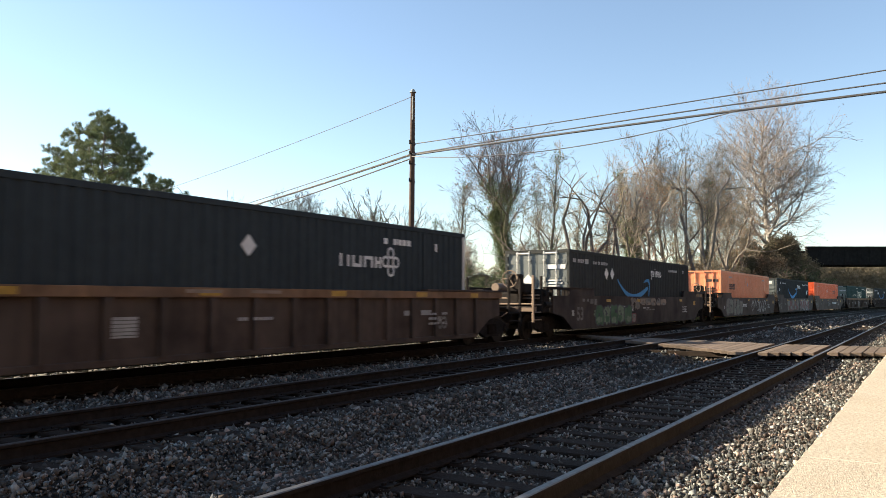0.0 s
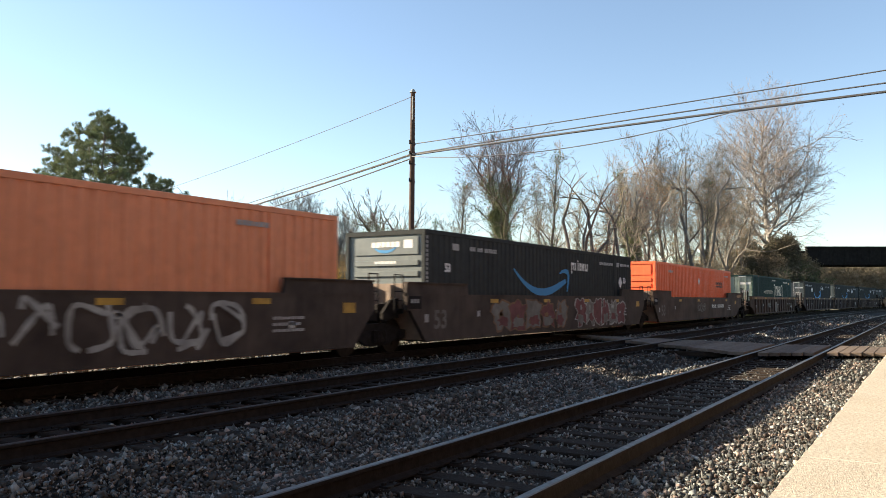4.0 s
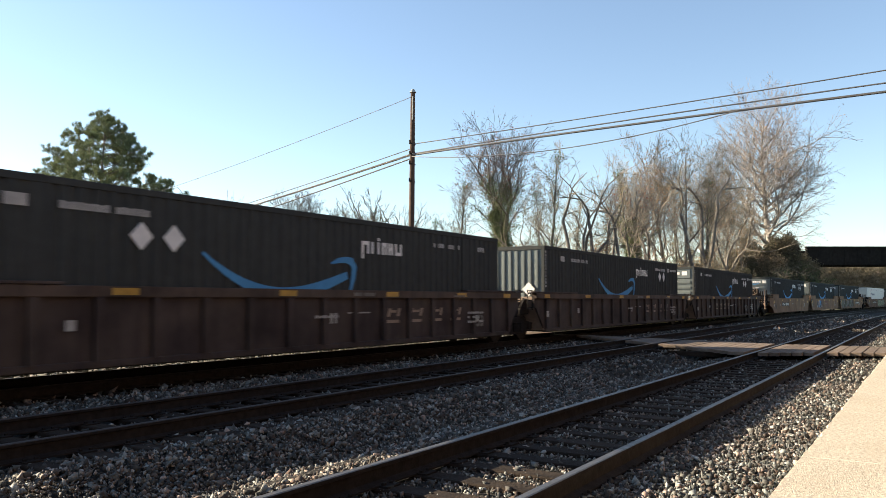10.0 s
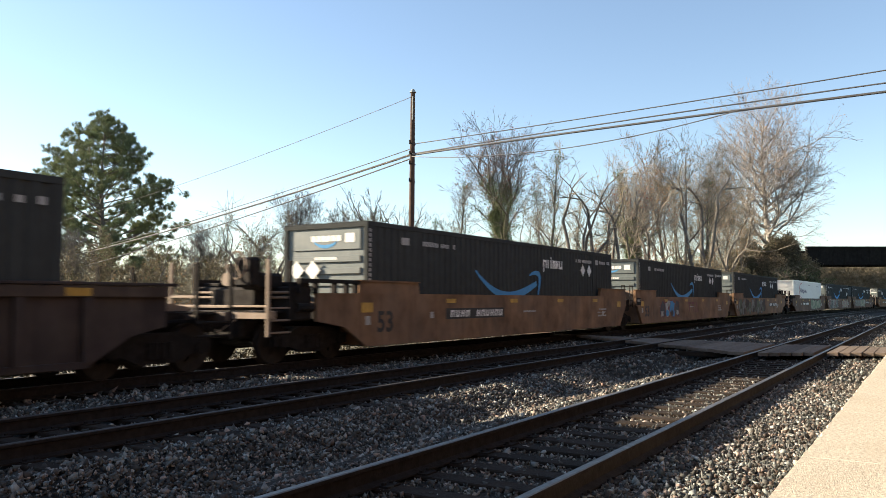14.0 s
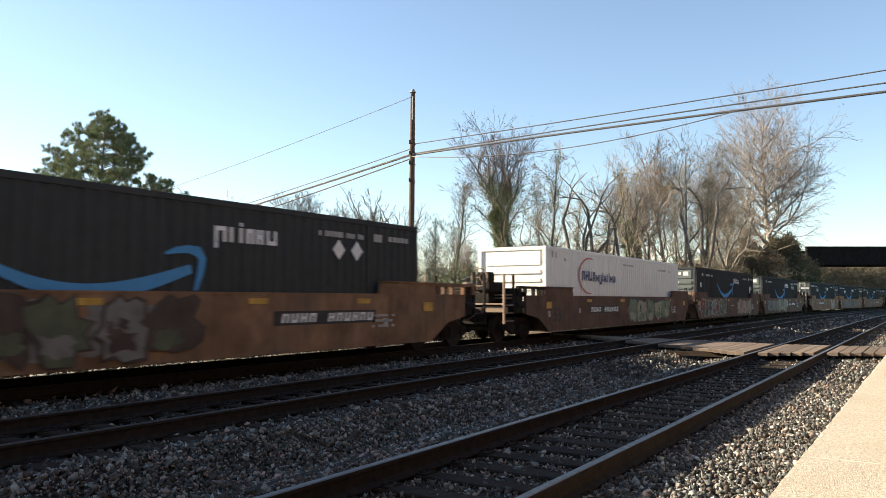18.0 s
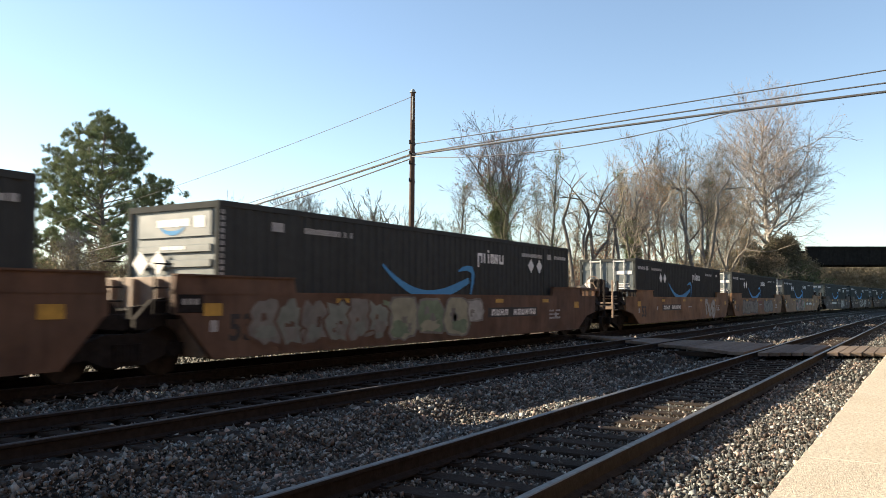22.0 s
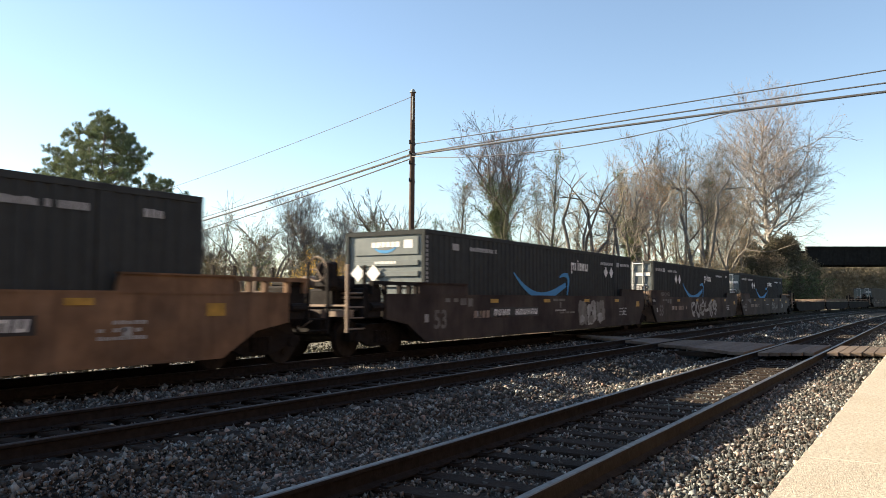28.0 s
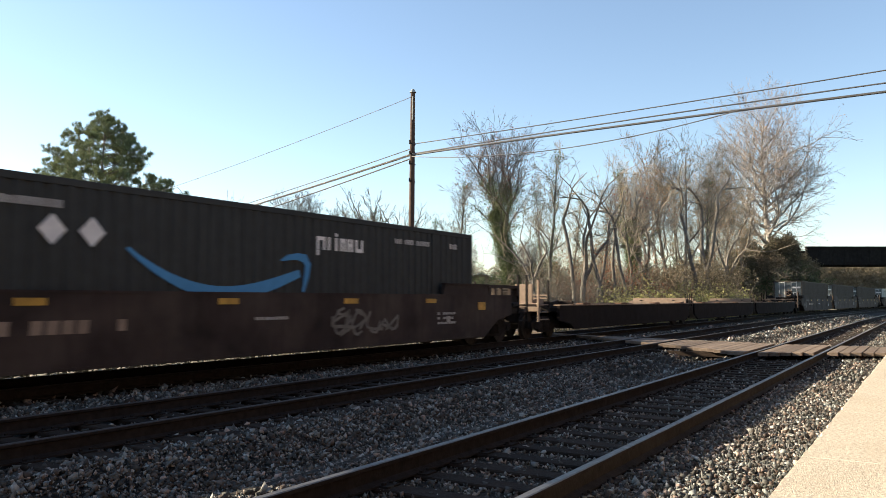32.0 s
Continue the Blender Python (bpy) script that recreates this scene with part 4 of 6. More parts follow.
def add_truck(car, x):
    fm, wm = truck_meshes()
    t = put("truck", fm, "iron", car, "rusty cast steel wheel truck", m=pose(x, 0, 0))
    for dx in (-0.89, 0.89):
        w = put("wheelset", wm, "wheel", t, m=pose(dx, 0, 0.42))
        WHEELS.append((w, dx))
    return t


def end_structure(car, color, x0, way, coupled, brake, smooth):
    """What lies past the load: bulkhead, sloping sill, platform, posts, rails and coupler. way: -1 leading, 1 trailing."""
    def X(a, b):
        return sorted((x0 + way * a, x0 + way * b))

    high = 1.70 if smooth else 1.40
    bm = bmesh.new()
    a, b = X(0.30, 0.40)
    box(bm, a, b, -1.42, 1.42, 0.3, 1.25, 0.01)
    if not coupled:
        a, b = X(0.86, 0.96)
        box(bm, a, b, -1.40, 1.40, 1.08, high, 0.01)
        for y in (-0.95, -0.3, 0.3, 0.95):
            box(bm, *X(0.96, 1.08), y - 0.04, y + 0.04, 1.08, high - 0.04)
    # articulated bulkheads take the lit tan in place of the car's own colour
    part("bulkhead", bm, "lit_tan_steel" if not coupled else color, car)
    reach = 3.25 if coupled else 1.66
    bm = bmesh.new()
    pts = [(x0 + way * 0.42, 0.62), (x0 + way * 0.9, 0.78), (x0 + way * reach, 0.78), (x0 + way * reach, 1.06), (x0 + way * 0.9, 1.16), (x0 + way * 0.42, 1.24)]
    slab(bm, pts, -0.32, 0.32)
    for side in (-1, 1):
        slab(bm, [(x0 + way * 0.42, 0.95), (x0 + way * min(reach, 1.5), 0.98), (x0 + way * min(reach, 1.5), 1.18), (x0 + way * 0.42, 1.30)], side * 0.85 - 0.05, side * 0.85 + 0.05)
    part("end_sill", bm, "iron", car)
    if coupled:
        bm = bmesh.new()
        slab(bm, [(x0 + way * 0.40, 0.90), (x0 + way * 1.5, 0.90), (x0 + way * 1.5, 1.03), (x0 + way * 0.40, 1.03)], -1.30, 1.30)
        box(bm, *X(2.62, 3.15), -0.55, 0.55, 0.52, 0.93, 0.05)
        part("body_bolster", bm, "iron", car)
    if not coupled:
        bm = bmesh.new()
        tube(bm, (x0 + way * 1.7, 0, 0.62), (x0 + way * 1.7, 0, 1.15), 0.3, sides=14)
        part("articulation", bm, "iron", car)
        for side in (-1, 1):
            bm = bmesh.new()
            slab(bm, [(x0 + way * 0.98, 0.86), (x0 + way * 1.62, 0.80), (x0 + way * 1.62, 0.98), (x0 + way * 1.30, 1.30), (x0 + way * 0.98, 1.34)], side * 1.12 - 0.04, side * 1.12 + 0.04)
            part("side_bearing", bm, "iron", car)
        bm = bmesh.new()
        for z, y in ((1.22, -0.75), (1.12, -0.5), (1.3, 0.55)):
            line = [(x0 + way * 0.95, y, z), (x0 + way * 1.3, y * 0.9, z - 0.16), (x0 + way * 1.7, y * 0.8, z - 0.22)]
            for p, q in zip(line, line[1:]):
                tube(bm, p, q, 0.028, sides=6)
        part("air_hose", bm, "black_mark", car)
        bm = bmesh.new()
        y = -1.34
        for u in (1.05, 1.40):
            tube(bm, (x0 + way * u, y, 0.98), (x0 + way * u, y, high + 0.22), 0.018, sides=6)
        for z in (1.06, 1.28, 1.5, high + 0.2):
            tube(bm, (x0 + way * 1.05, y, z), (x0 + way * 1.40, y, z), 0.013, sides=6)
        part("ladder", bm, "iron", car)
        return
    bm = bmesh.new()
    a, b = X(3.05, 3.20)
    box(bm, a, b, -1.42, 1.42, 0.92, 1.08, 0.01)
    # tan for the sun-facing leading beam, duller brown for the trailing one
    part("end_beam", bm, "lit_tan_steel" if way < 0 else "car_grey", car)
    for side in (-1, 1):
        bm = bmesh.new()
        a, b = X(1.9, 3.05)
        box(bm, a, b, side * 0.87 - 0.32, side * 0.87 + 0.32, 1.04, 1.08)
        for k in range(6):
            u = 1.95 + k * 0.19
            box(bm, *X(u, u + 0.03), side * 0.87 - 0.31, side * 0.87 + 0.31, 1.08, 1.095)
        part("walkway", bm, "iron", car)
    near, out = (2.65, 3.26) if smooth else (2.43, 3.2)
    top = 2.08 if smooth else 1.95
    for side in (-1, 1):
        y = side * 1.40
        # leading posts and rungs coloured as sunlit, trailing ones left dark iron
        for u, lo, tone in ((near, 0.88, "iron"), (out, 0.58, "lit_tan_steel" if way < 0 else "iron")):
            bm = bmesh.new()
            box(bm, *X(u - 0.035, u + 0.035), y - 0.035, y + 0.035, lo, top, 0.008)
            part("corner_post", bm, tone, car)
        for z in (0.66, 0.90, 1.14):
            bm = bmesh.new()
            tube(bm, (x0 + way * near, y, z), (x0 + way * out, y, z), 0.02, sides=6)
            part("rung", bm, "lit_tan_steel" if way < 0 else "iron", car)
    for u, zs in ((near, (1.35, 1.45)), (out, (1.17,))):
        for z in zs if smooth or way < 0 else zs[:1]:
            bm = bmesh.new()
            tube(bm, (x0 + way * u, -1.38, z), (x0 + way * u, 1.38, z), 0.026, sides=6)
            part("cross_rail", bm, "lit_tan_steel", car)
    if smooth:
        for side in (-1, 1):
            bm = bmesh.new()
            box(bm, *X(2.0, 2.58), *sorted((side * 0.82, side * 1.42)), 0.88, 1.58, 0.04)
            box(bm, *X(2.1, 2.42), *sorted((side * 0.9, side * 1.44)), 1.58, 1.66, 0.02)
            part("equipment_box", bm, "iron", car, "near-black equipment box")
            bm = bmesh.new()
            tube(bm, (x0 + way * 2.05, side * 1.44, 1.15), (x0 + way * 2.5, side * 1.44, 1.15), 0.09, sides=10)
            part("air_tank", bm, "iron", car)
    else:
        for y in (-0.62, 0.62):
            bm = bmesh.new()
            slab(bm, [(x0 + way * 1.2, 1.08), (x0 + way * 2.9, 1.08), (x0 + way * 2.9, 1.16), (x0 + way * 1.4, 1.40), (x0 + way * 1.2, 1.40)], y - 0.05, y + 0.05)
            part("end_gusset", bm, "lit_tan_steel", car)
    bm = bmesh.new()
    a, b = X(3.2, 3.62)
    box(bm, a, b, -0.12, 0.12, 0.72, 0.98, 0.04)
    a, b = X(3.5, 3.72)
    box(bm, a, b, -0.20, 0.20, 0.66, 1.02, 0.05)
    part("coupler", bm, "iron", car, "rusty steel knuckle coupler")
    bm = bmesh.new()
    line = [(x0 + way * 3.1, 0.3, 0.80), (x0 + way * 3.35, 0.32, 0.45), (x0 + way * 3.72, 0.2, 0.36)]
    for p, q in zip(line, line[1:]):
        tube(bm, p, q, 0.035, sides=6)
    part("air_hose", bm, "black_mark", car)
    bm = bmesh.new()
    for u, w in ((3.12, 0.30), (3.14, -0.55)):
        tube(bm, (x0 + way * u, w, 0.98), (x0 + way * (u + 0.22), w + 0.4, 0.66), 0.016, sides=5)
        tube(bm, (x0 + way * (u + 0.22), w + 0.4, 0.66), (x0 + way * (u + 0.2), w + 0.8, 0.94), 0.016, sides=5)
    part("uncoupling_lever", bm, "lit_tan_steel", car)
    if brake:
        bm = bmesh.new()
        a, b = X(2.1, 2.95)
        box(bm, a, b, -0.75, 0.55, 1.10, 1.55, 0.05)
        a, b = X(2.35, 3.0)
        box(bm, a, b, -0.95, -0.35, 1.50, 1.84, 0.06)
        a, b = X(2.98, 3.28)
        box(bm, a, b, -0.95, -0.45, 1.55, 2.14, 0.05)
        part("brake_housing", bm, "iron", car, "near-black brake housing")
        bm = bmesh.new()
        n = 18
        c = Vector((x0 + way * 3.36, -0.62, 1.98))
        ring = [c + Vector((0, 0.27 * math.cos(k * 6.2832 / n), 0.27 * math.sin(k * 6.2832 / n))) for k in range(n)]
        for k in range(n):
            tube(bm, ring[k], ring[(k + 1) % n], 0.02, sides=5)
        for k in range(0, n, 6):
            tube(bm, c, ring[k], 0.016, sides=5)
        part("brake_wheel", bm, "lit_tan_steel", car)
        bm = bmesh.new()
        tube(bm, (x0 + way * 2.1, 0.2, 1.72), (x0 + way * 2.85, 0.2, 1.72), 0.14, sides=12)
        part("air_reservoir", bm, "lit_tan_steel", car)


def build_car(style, color, length, lead_coupled, tail_coupled, seed, number, graffiti):
    word = {"ribbed": "ribbed steel well car on rails", "smooth": "smooth-sided steel well car on rails", "low": "empty low steel well car on rails"}[style]
    tone = {"car_brown": "dark brown", "car_umber": "dusty brown", "car_red": "dark red-brown", "car_tan": "faded tan-orange", "car_rust": "rust-orange", "car_grey": "dull grey-brown", "car_dark": "near-black"}[color]
    car = tagged(new("well_car"), tone + " " + word + (", with graffiti" if graffiti else ""), "rail car", group="cars of the train")
    rnd = random.Random(seed)
    long = 1.97 if style == "smooth" else 1.76
    a, b = (long if lead_coupled else 1.12), (long if tail_coupled else 1.04)
    key = (style, color, length, a, b)
    if key not in CAR:
        made = []
        for side in (-1, 1):
            bm = bmesh.new()
            y = side * W_HALF
            if style == "low":
                slab(bm, [(-a, 0.60), (-0.9, 0.48), (-0.40, W_LOW), (length + 0.40, W_LOW), (length + 0.9, 0.48), (length + b, 0.60), (length + b, 1.10), (-a, 1.10)], y - side * 0.10, y)
                # thin strip on top, coloured tan for the sunlit upper edge
                chord = bmesh.new()
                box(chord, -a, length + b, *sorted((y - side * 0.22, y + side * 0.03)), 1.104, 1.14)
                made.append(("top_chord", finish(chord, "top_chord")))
            elif style == "smooth":
                slab(bm, profile(length, a, b), y - side * 0.10, y)
                box(bm, -a, length + b, *sorted((y - side * 0.14, y + side * 0.012)), W_TOP - 0.03, W_TOP + 0.012)
                box(bm, -0.3, length + 0.3, *sorted((y - side * 0.14, y + side * 0.012)), W_LOW - 0.012, W_LOW + 0.03)
            else:
                slab(bm, profile(length, a, b), y - side * 0.14, y - side * 0.08)
                # separate chord, so lit rust on the top band can be coloured in
                chord = bmesh.new()
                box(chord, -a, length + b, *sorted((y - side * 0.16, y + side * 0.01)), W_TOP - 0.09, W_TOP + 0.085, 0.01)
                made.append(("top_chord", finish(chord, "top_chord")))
                box(bm, -0.35, length + 0.35, *sorted((y - side * 0.16, y - side * 0.03)), W_LOW - 0.01, W_LOW + 0.10, 0.01)
                n = 16
                for i in range(n + 1):
                    x = -0.27 + i * (length + 0.56) / n
                    slab(bm, [(x - 0.055, W_LOW + 0.08), (x + 0.055, W_LOW + 0.08), (x + 0.075, W_TOP - 0.08), (x - 0.075, W_TOP - 0.08)], y - side * 0.1, y + side * 0.002)
            made.append(("side_sill", finish(bm, "side_sill")))
            for x0, way, past, on in ((0.0, -1, a, lead_coupled), (length, 1, b, tail_coupled)) if style != "low" else ():
                bm = bmesh.new()
                tip, root = (0.58 if on else past), -1.85
                if style == "smooth":
                    slab(bm, [(x0 + way * tip, W_TOP), (x0 + way * root, W_TOP), (x0 + way * (root + 0.07), W_TOP + 0.30), (x0 + way * (tip - 0.03), W_TOP + 0.30)], y - side * 0.12, y - side * 0.02)
                    box(bm, *sorted((x0 + way * (tip - 0.02), x0 + way * (root + 0.05))), *sorted((y - side * 0.14, y + side * 0.02)), W_TOP + 0.28, W_TOP + 0.31)
                else:
                    box(bm, *sorted((x0 + way * (past + 0.15), x0 + way * (root - 0.4))), *sorted((y - side * 0.20, y + side * 0.03)), W_TOP + 0.09, W_TOP + 0.14, 0.01)
                made.append(("guide", finish(bm, "guide")))
        bm = bmesh.new()
        for x in (0.2, 4.0, 8.0, 12.0, length - 0.3):
            if x < length:
                box(bm, x - 0.25, x + 0.25, -1.42, 1.42, 0.29, 0.33)
        box(bm, -0.3, length + 0.3, -1.42, -1.22, 0.288, 0.333)
        box(bm, -0.3, length + 0.3, 1.22, 1.42, 0.288, 0.333)
        made.append(("well_floor", finish(bm, "well_floor")))
        CAR[key] = made
    for name, me in CAR[key]:
        # top chords get a paler rusty tone, light along the top put into colour
        put(name, me, ("lit_tan_steel" if style == "low" else "car_umber" if color == "car_red" else "car_tan") if name == "top_chord" else color, car)
    end_structure(car, color, 0.0, -1, lead_coupled, lead_coupled and style == "smooth", style == "smooth")
    end_structure(car, color, length, 1, tail_coupled, False, style == "smooth")
    if style == "smooth":
        for x0, way, on in ((0.0, -1, lead_coupled), (length, 1, tail_coupled)):
            for side in (-1, 1) if on else ():
                bm = bmesh.new()
                y = side * (W_HALF - 0.06)
                box(bm, *sorted((x0 + way * 0.55, x0 + way * 2.5)), y - 0.06, y + 0.06, W_TOP + 0.22, W_TOP + 0.30)
                for q in (0.62, 0.92, 1.32, 1.92, 2.4):
                    box(bm, *sorted((x0 + way * q, x0 + way * (q + 0.1))), y - 0.05, y + 0.05, W_TOP, W_TOP + 0.22)
                part("top_rail", bm, "iron" if way < 0 else color, car)
    add_truck(car, (-1.62 if style == "smooth" else -1.95) if lead_coupled else -1.7)
    if tail_coupled:
        add_truck(car, length + (1.62 if style == "smooth" else 1.9))
    if style == "low":
        if lead_coupled:
            for y0, y1, lo, hi in ((-1.05, -0.42, 1.14, 1.82), (-0.36, 0.30, 1.30, 1.78)):
                bm = bmesh.new()
                box(bm, -2.93, -2.87, y0, y1, lo, hi, 0.01)
                part("end_plate", bm, "lit_tan_steel", car, "sunlit tan steel end plate")
        for x in (0.3, 4.4, 9.0, 13.2):
            bm = bmesh.new()
            box(bm, x, x + 0.7, -W_HALF - 0.03, -W_HALF + 0.25, 1.10, 1.19, 0.01)
            part("load_guide", bm, "car_rust", car)
        return car
    y = -W_HALF - 0.005
    zy = 1.28 if style == "smooth" else W_TOP + 0.005
    low, high = (1.02, 1.24) if style == "smooth" else (W_TOP - 0.07, W_TOP + 0.05)
    marks(car, [(x, x + 0.48, zy - 0.06, zy + 0.05) for x in (3.05, 6.7, 10.2, 13.4)] + ([(-0.52, -0.10, low, high), (length - 0.1, length + 0.32, low, high)] if color in ("car_tan", "car_rust") or style == "ribbed" else [(length - 0.1, length + 0.32, low, high)]), y - 0.012, "yellow_mark", "reflector")
    marks(car, [(-0.36, -0.18, 0.74, 0.94), (2.3, 2.46, 0.84, 1.0), (length - 1.75, length - 1.58, 0.72, 0.88)], y, "grey_mark", "label_plate")
    bm = bmesh.new()
    bars(bm, length - 2.2, length - 1.3, 0.92, 0.98, y, 7, seed)
    bars(bm, length - 2.2, length - 1.4, 0.80, 0.86, y, 6, seed + 1)
    bars(bm, length - 2.2, length - 1.3, 0.68, 0.74, y, 7, seed + 2)
    bars(bm, 7.6, 8.5, 0.92, 0.98, y, 7, seed + 4)
    tagged(part("writing", bm, "grey_mark", car, "small pale bars of unreadable stencilling"), kind="stuff")
    if style == "smooth" and number:
        bm = bmesh.new()
        oblong(bm, number - 0.15, number + 3.1, 0.80, 1.08, y)
        board = part("number_board", bm, "black_mark", car)
        bm = bmesh.new()
        for k in range(11):
            if k != 4:
                q = number + 0.06 + k * 0.265 + (0.06 if k > 4 else 0)
                oblong(bm, q, q + 0.07, 0.85, 1.03, y - 0.004, 0.2)
                oblong(bm, q + 0.13, q + 0.20, 0.85, 1.03, y - 0.004, 0.2)
                oblong(bm, q + 0.05, q + 0.15, (0.98, 0.85, 0.915)[k % 3], (1.03, 0.90, 0.965)[k % 3], y - 0.0045, 0.2)
        tagged(part("writing", bm, "white_mark", board, "plain pale bars in place of the car number"), kind="stuff")
    if style == "ribbed":
        flat = y + 0.082
        if color == "car_red":
            for x, w in ((4.2, 0.5), (5.08, 0.62), (6.1, 0.56), (7.07, 0.5)) if tail_coupled else ((10.35, 0.50), (11.26, 0.56), (12.29, 0.46), (13.30, 0.40)):
                shapes(car, [(x, x + 0.12, 0.91, 1.10, 0.35), (x + w - 0.12, x + w, 0.91, 1.10, 0.35), (x + 0.13, x + w - 0.13, 1.0, 1.06, 0.35)], "stencil_tan", flat, "letter_block")
                shapes(car, [(x - 0.1, x + w, 0.76, 0.83, 0)], "stencil_tan", flat, "underline")
            shapes(car, [(8.9, 9.7, 1.0, 1.03, 0), (8.32, 8.40, 0.80, 1.02, 0), (8.46, 8.54, 0.80, 1.02, 0)], "grey_mark", flat, "label_bar")
            shapes(car, [(9.0, 9.3, 1.38, 1.46, 0), (9.34, 9.75, 1.38, 1.46, 0), (13.2, 13.8, 1.38, 1.42, 0)], "faded_paint", y - 0.014, "label_bar")
        else:
            shapes(car, [(5.05, 5.54, 0.70, 1.03, 0)], "grey_mark", flat, "label_plate", "pale ribbed data plate")
            shapes(car, [(5.05, 5.54, 0.73 + k * 0.06, 0.745 + k * 0.06, 0) for k in range(5)], "faded_paint", flat - 0.004, "label_bar")
            shapes(car, [(13.0, 13.4, 0.92, 1.04, 0), (13.75, 14.2, 0.92, 1.04, 0), (15.35, 15.55, 0.55, 0.95, 0)], "grey_mark", flat, "label_plate")
            shapes(car, [(6.4, 7.2, 1.42, 1.48, 0), (7.9, 8.7, 1.42, 1.48, 0)], "stencil_tan", y - 0.014, "label_bar")
    if style == "smooth" or seed % 2:
        put("stencil", lettering("53", 0.66 if style == "smooth" else 0.42), "black_mark" if color in ("car_tan", "car_rust") else "faded_paint", car, "stencilled number 53", m=pose(0.06 if style == "smooth" else 14.42, y, 0.58))
    for g in graffiti:
        if isinstance(g[6], tuple):
            mural(car, *g[:8], y - 0.006, *g[8:])
        else:
            scrawl(car, *g[:8], y - 0.006, *g[8:])
    if color == "car_tan" and not lead_coupled and not tail_coupled:
        for k, x in enumerate((7.22, 7.92, 8.62)):
            shapes(car, [(x, x + 0.60, 1.10, 1.20, 0), (x + 0.24, x + 0.37, 0.66, 1.10, 0)] if k < 2 else [(x, x + 0.14, 0.66, 1.20, 0.5), (x + 0.45, x + 0.60, 0.66, 1.20, -0.5)], "maroon_paint", y - 0.009, "painted_bar", "faded maroon painted bar")
    if style == "smooth":
        for x0, x1, z0, z1 in ((-0.6, length + 0.6, 0.742, 0.758), (1.32, 1.38, 0.30, 1.40), (length - 1.38, length - 1.32, 0.30, 1.40)):
            bm = bmesh.new()
            box(bm, x0, x1, -W_HALF - 0.004, -W_HALF + 0.02, z0, z1)
            part("weld_seam", bm, color, car)
    if style == "smooth" and not lead_coupled:
        bm = bmesh.new()
        box(bm, -1.06, -0.52, -W_HALF - 0.015, -W_HALF + 0.02, 1.08, 1.39, 0.006)
        panel = part("end_panel", bm, "iron", car, "dark end panel")
        shapes(panel, [(-0.98 + k * 0.13, -0.89 + k * 0.13, 1.22, 1.32, 0) for k in range(3)], "grey_mark", -W_HALF - 0.018, "label_bar")
    if color == "car_brown" and style == "smooth":
        shapes(car, [(0.62, 0.85, 1.24, 1.34, 0), (1.05, 1.27, 1.24, 1.34, 0), (1.38, 1.70, 1.16, 1.34, 0), (1.80, 2.05, 1.12, 1.34, 0)], "faded_paint", y, "label_plate")
        shapes(car, [(2.10 + k * 0.24, 2.28 + k * 0.24, 0.80, 1.0, 0.1) for k in (0, 1, 2, 3, 5, 6, 7, 8)] + [(4.7, 4.85, 0.82, 1.0, 0)], "stencil_tan", y, "letter_block")
        if lead_coupled:
            shapes(car, [(7.45, 7.85, 1.26, 1.34, 0), (7.9, 8.45, 1.26, 1.34, 0), (8.0, 8.12, 1.04, 1.22, 0), (8.0, 8.35, 0.84, 0.90, 0), (8.45, 8.8, 0.84, 0.90, 0), (8.88, 9.28, 0.84, 0.90, 0)], "faded_paint", y, "label_plate")
    return car


# ---- the train: leading end of each load at the middle of the clip ----
KNOTS = [(0.0, 13.16), (4.0, 13.24), (8.0, 13.12), (12.0, 13.17), (16.0, 13.35), (20.0, 13.38), (24.0, 13.22), (28.0, 13.12), (32.0, 13.24)]


def travel(t):
    """Metres run since the clip's start."""
    total = 0.0
    for (a, v), (b, w) in zip(KNOTS, KNOTS[1:]):
        u = min(max(t - a, 0.0), b - a)
        total += v * u + (w - v) * u * u / (2 * (b - a))
    return total


HALFWAY = travel(16.0)
# leading end, load, doors first, car style, car colour, coupled in front, coupled behind, load length, graffiti
LEADING_CARS = [
    # first row: unseen car and load added ahead, only to shade the ballast
    (-232.2, "navy", False, "ribbed", "car_umber", True, True, 16.15, []),
    (-208.59, "navy", False, "ribbed", "car_umber", True, True, 16.15, []),
    (-185.03, "arrow", True, "smooth", "car_brown", True, True, 16.15, [(1.9, 5.9, 0.30, 1.12, 5, 21, ("leaf_paint", "mint_paint"), "slate_paint", 0.2, None, "mint_paint"), (6.0, 7.1, 0.9, 1.38, 3, 22, "faded_paint", "stencil_tan", 0.1), (7.2, 11.0, 1.02, 1.40, 5, 23, ("stencil_tan", "ash_paint"), "car_brown", 0.15), (5.8, 6.5, 0.35, 0.75, 2, 24, ("pink_paint", "teal_paint"), "maroon_paint", 0.2)]),
    (-161.26, "faded", True, "smooth", "car_grey", True, False, 16.15, [(0.2, 4.9, 0.30, 1.42, 5, 5, ("ash_paint", "teal_paint"), "slate_paint", 0.16), (7.9, 13.2, 0.35, 1.38, 6, 8, "chalk_paint", "car_grey", 0.09)]),
]
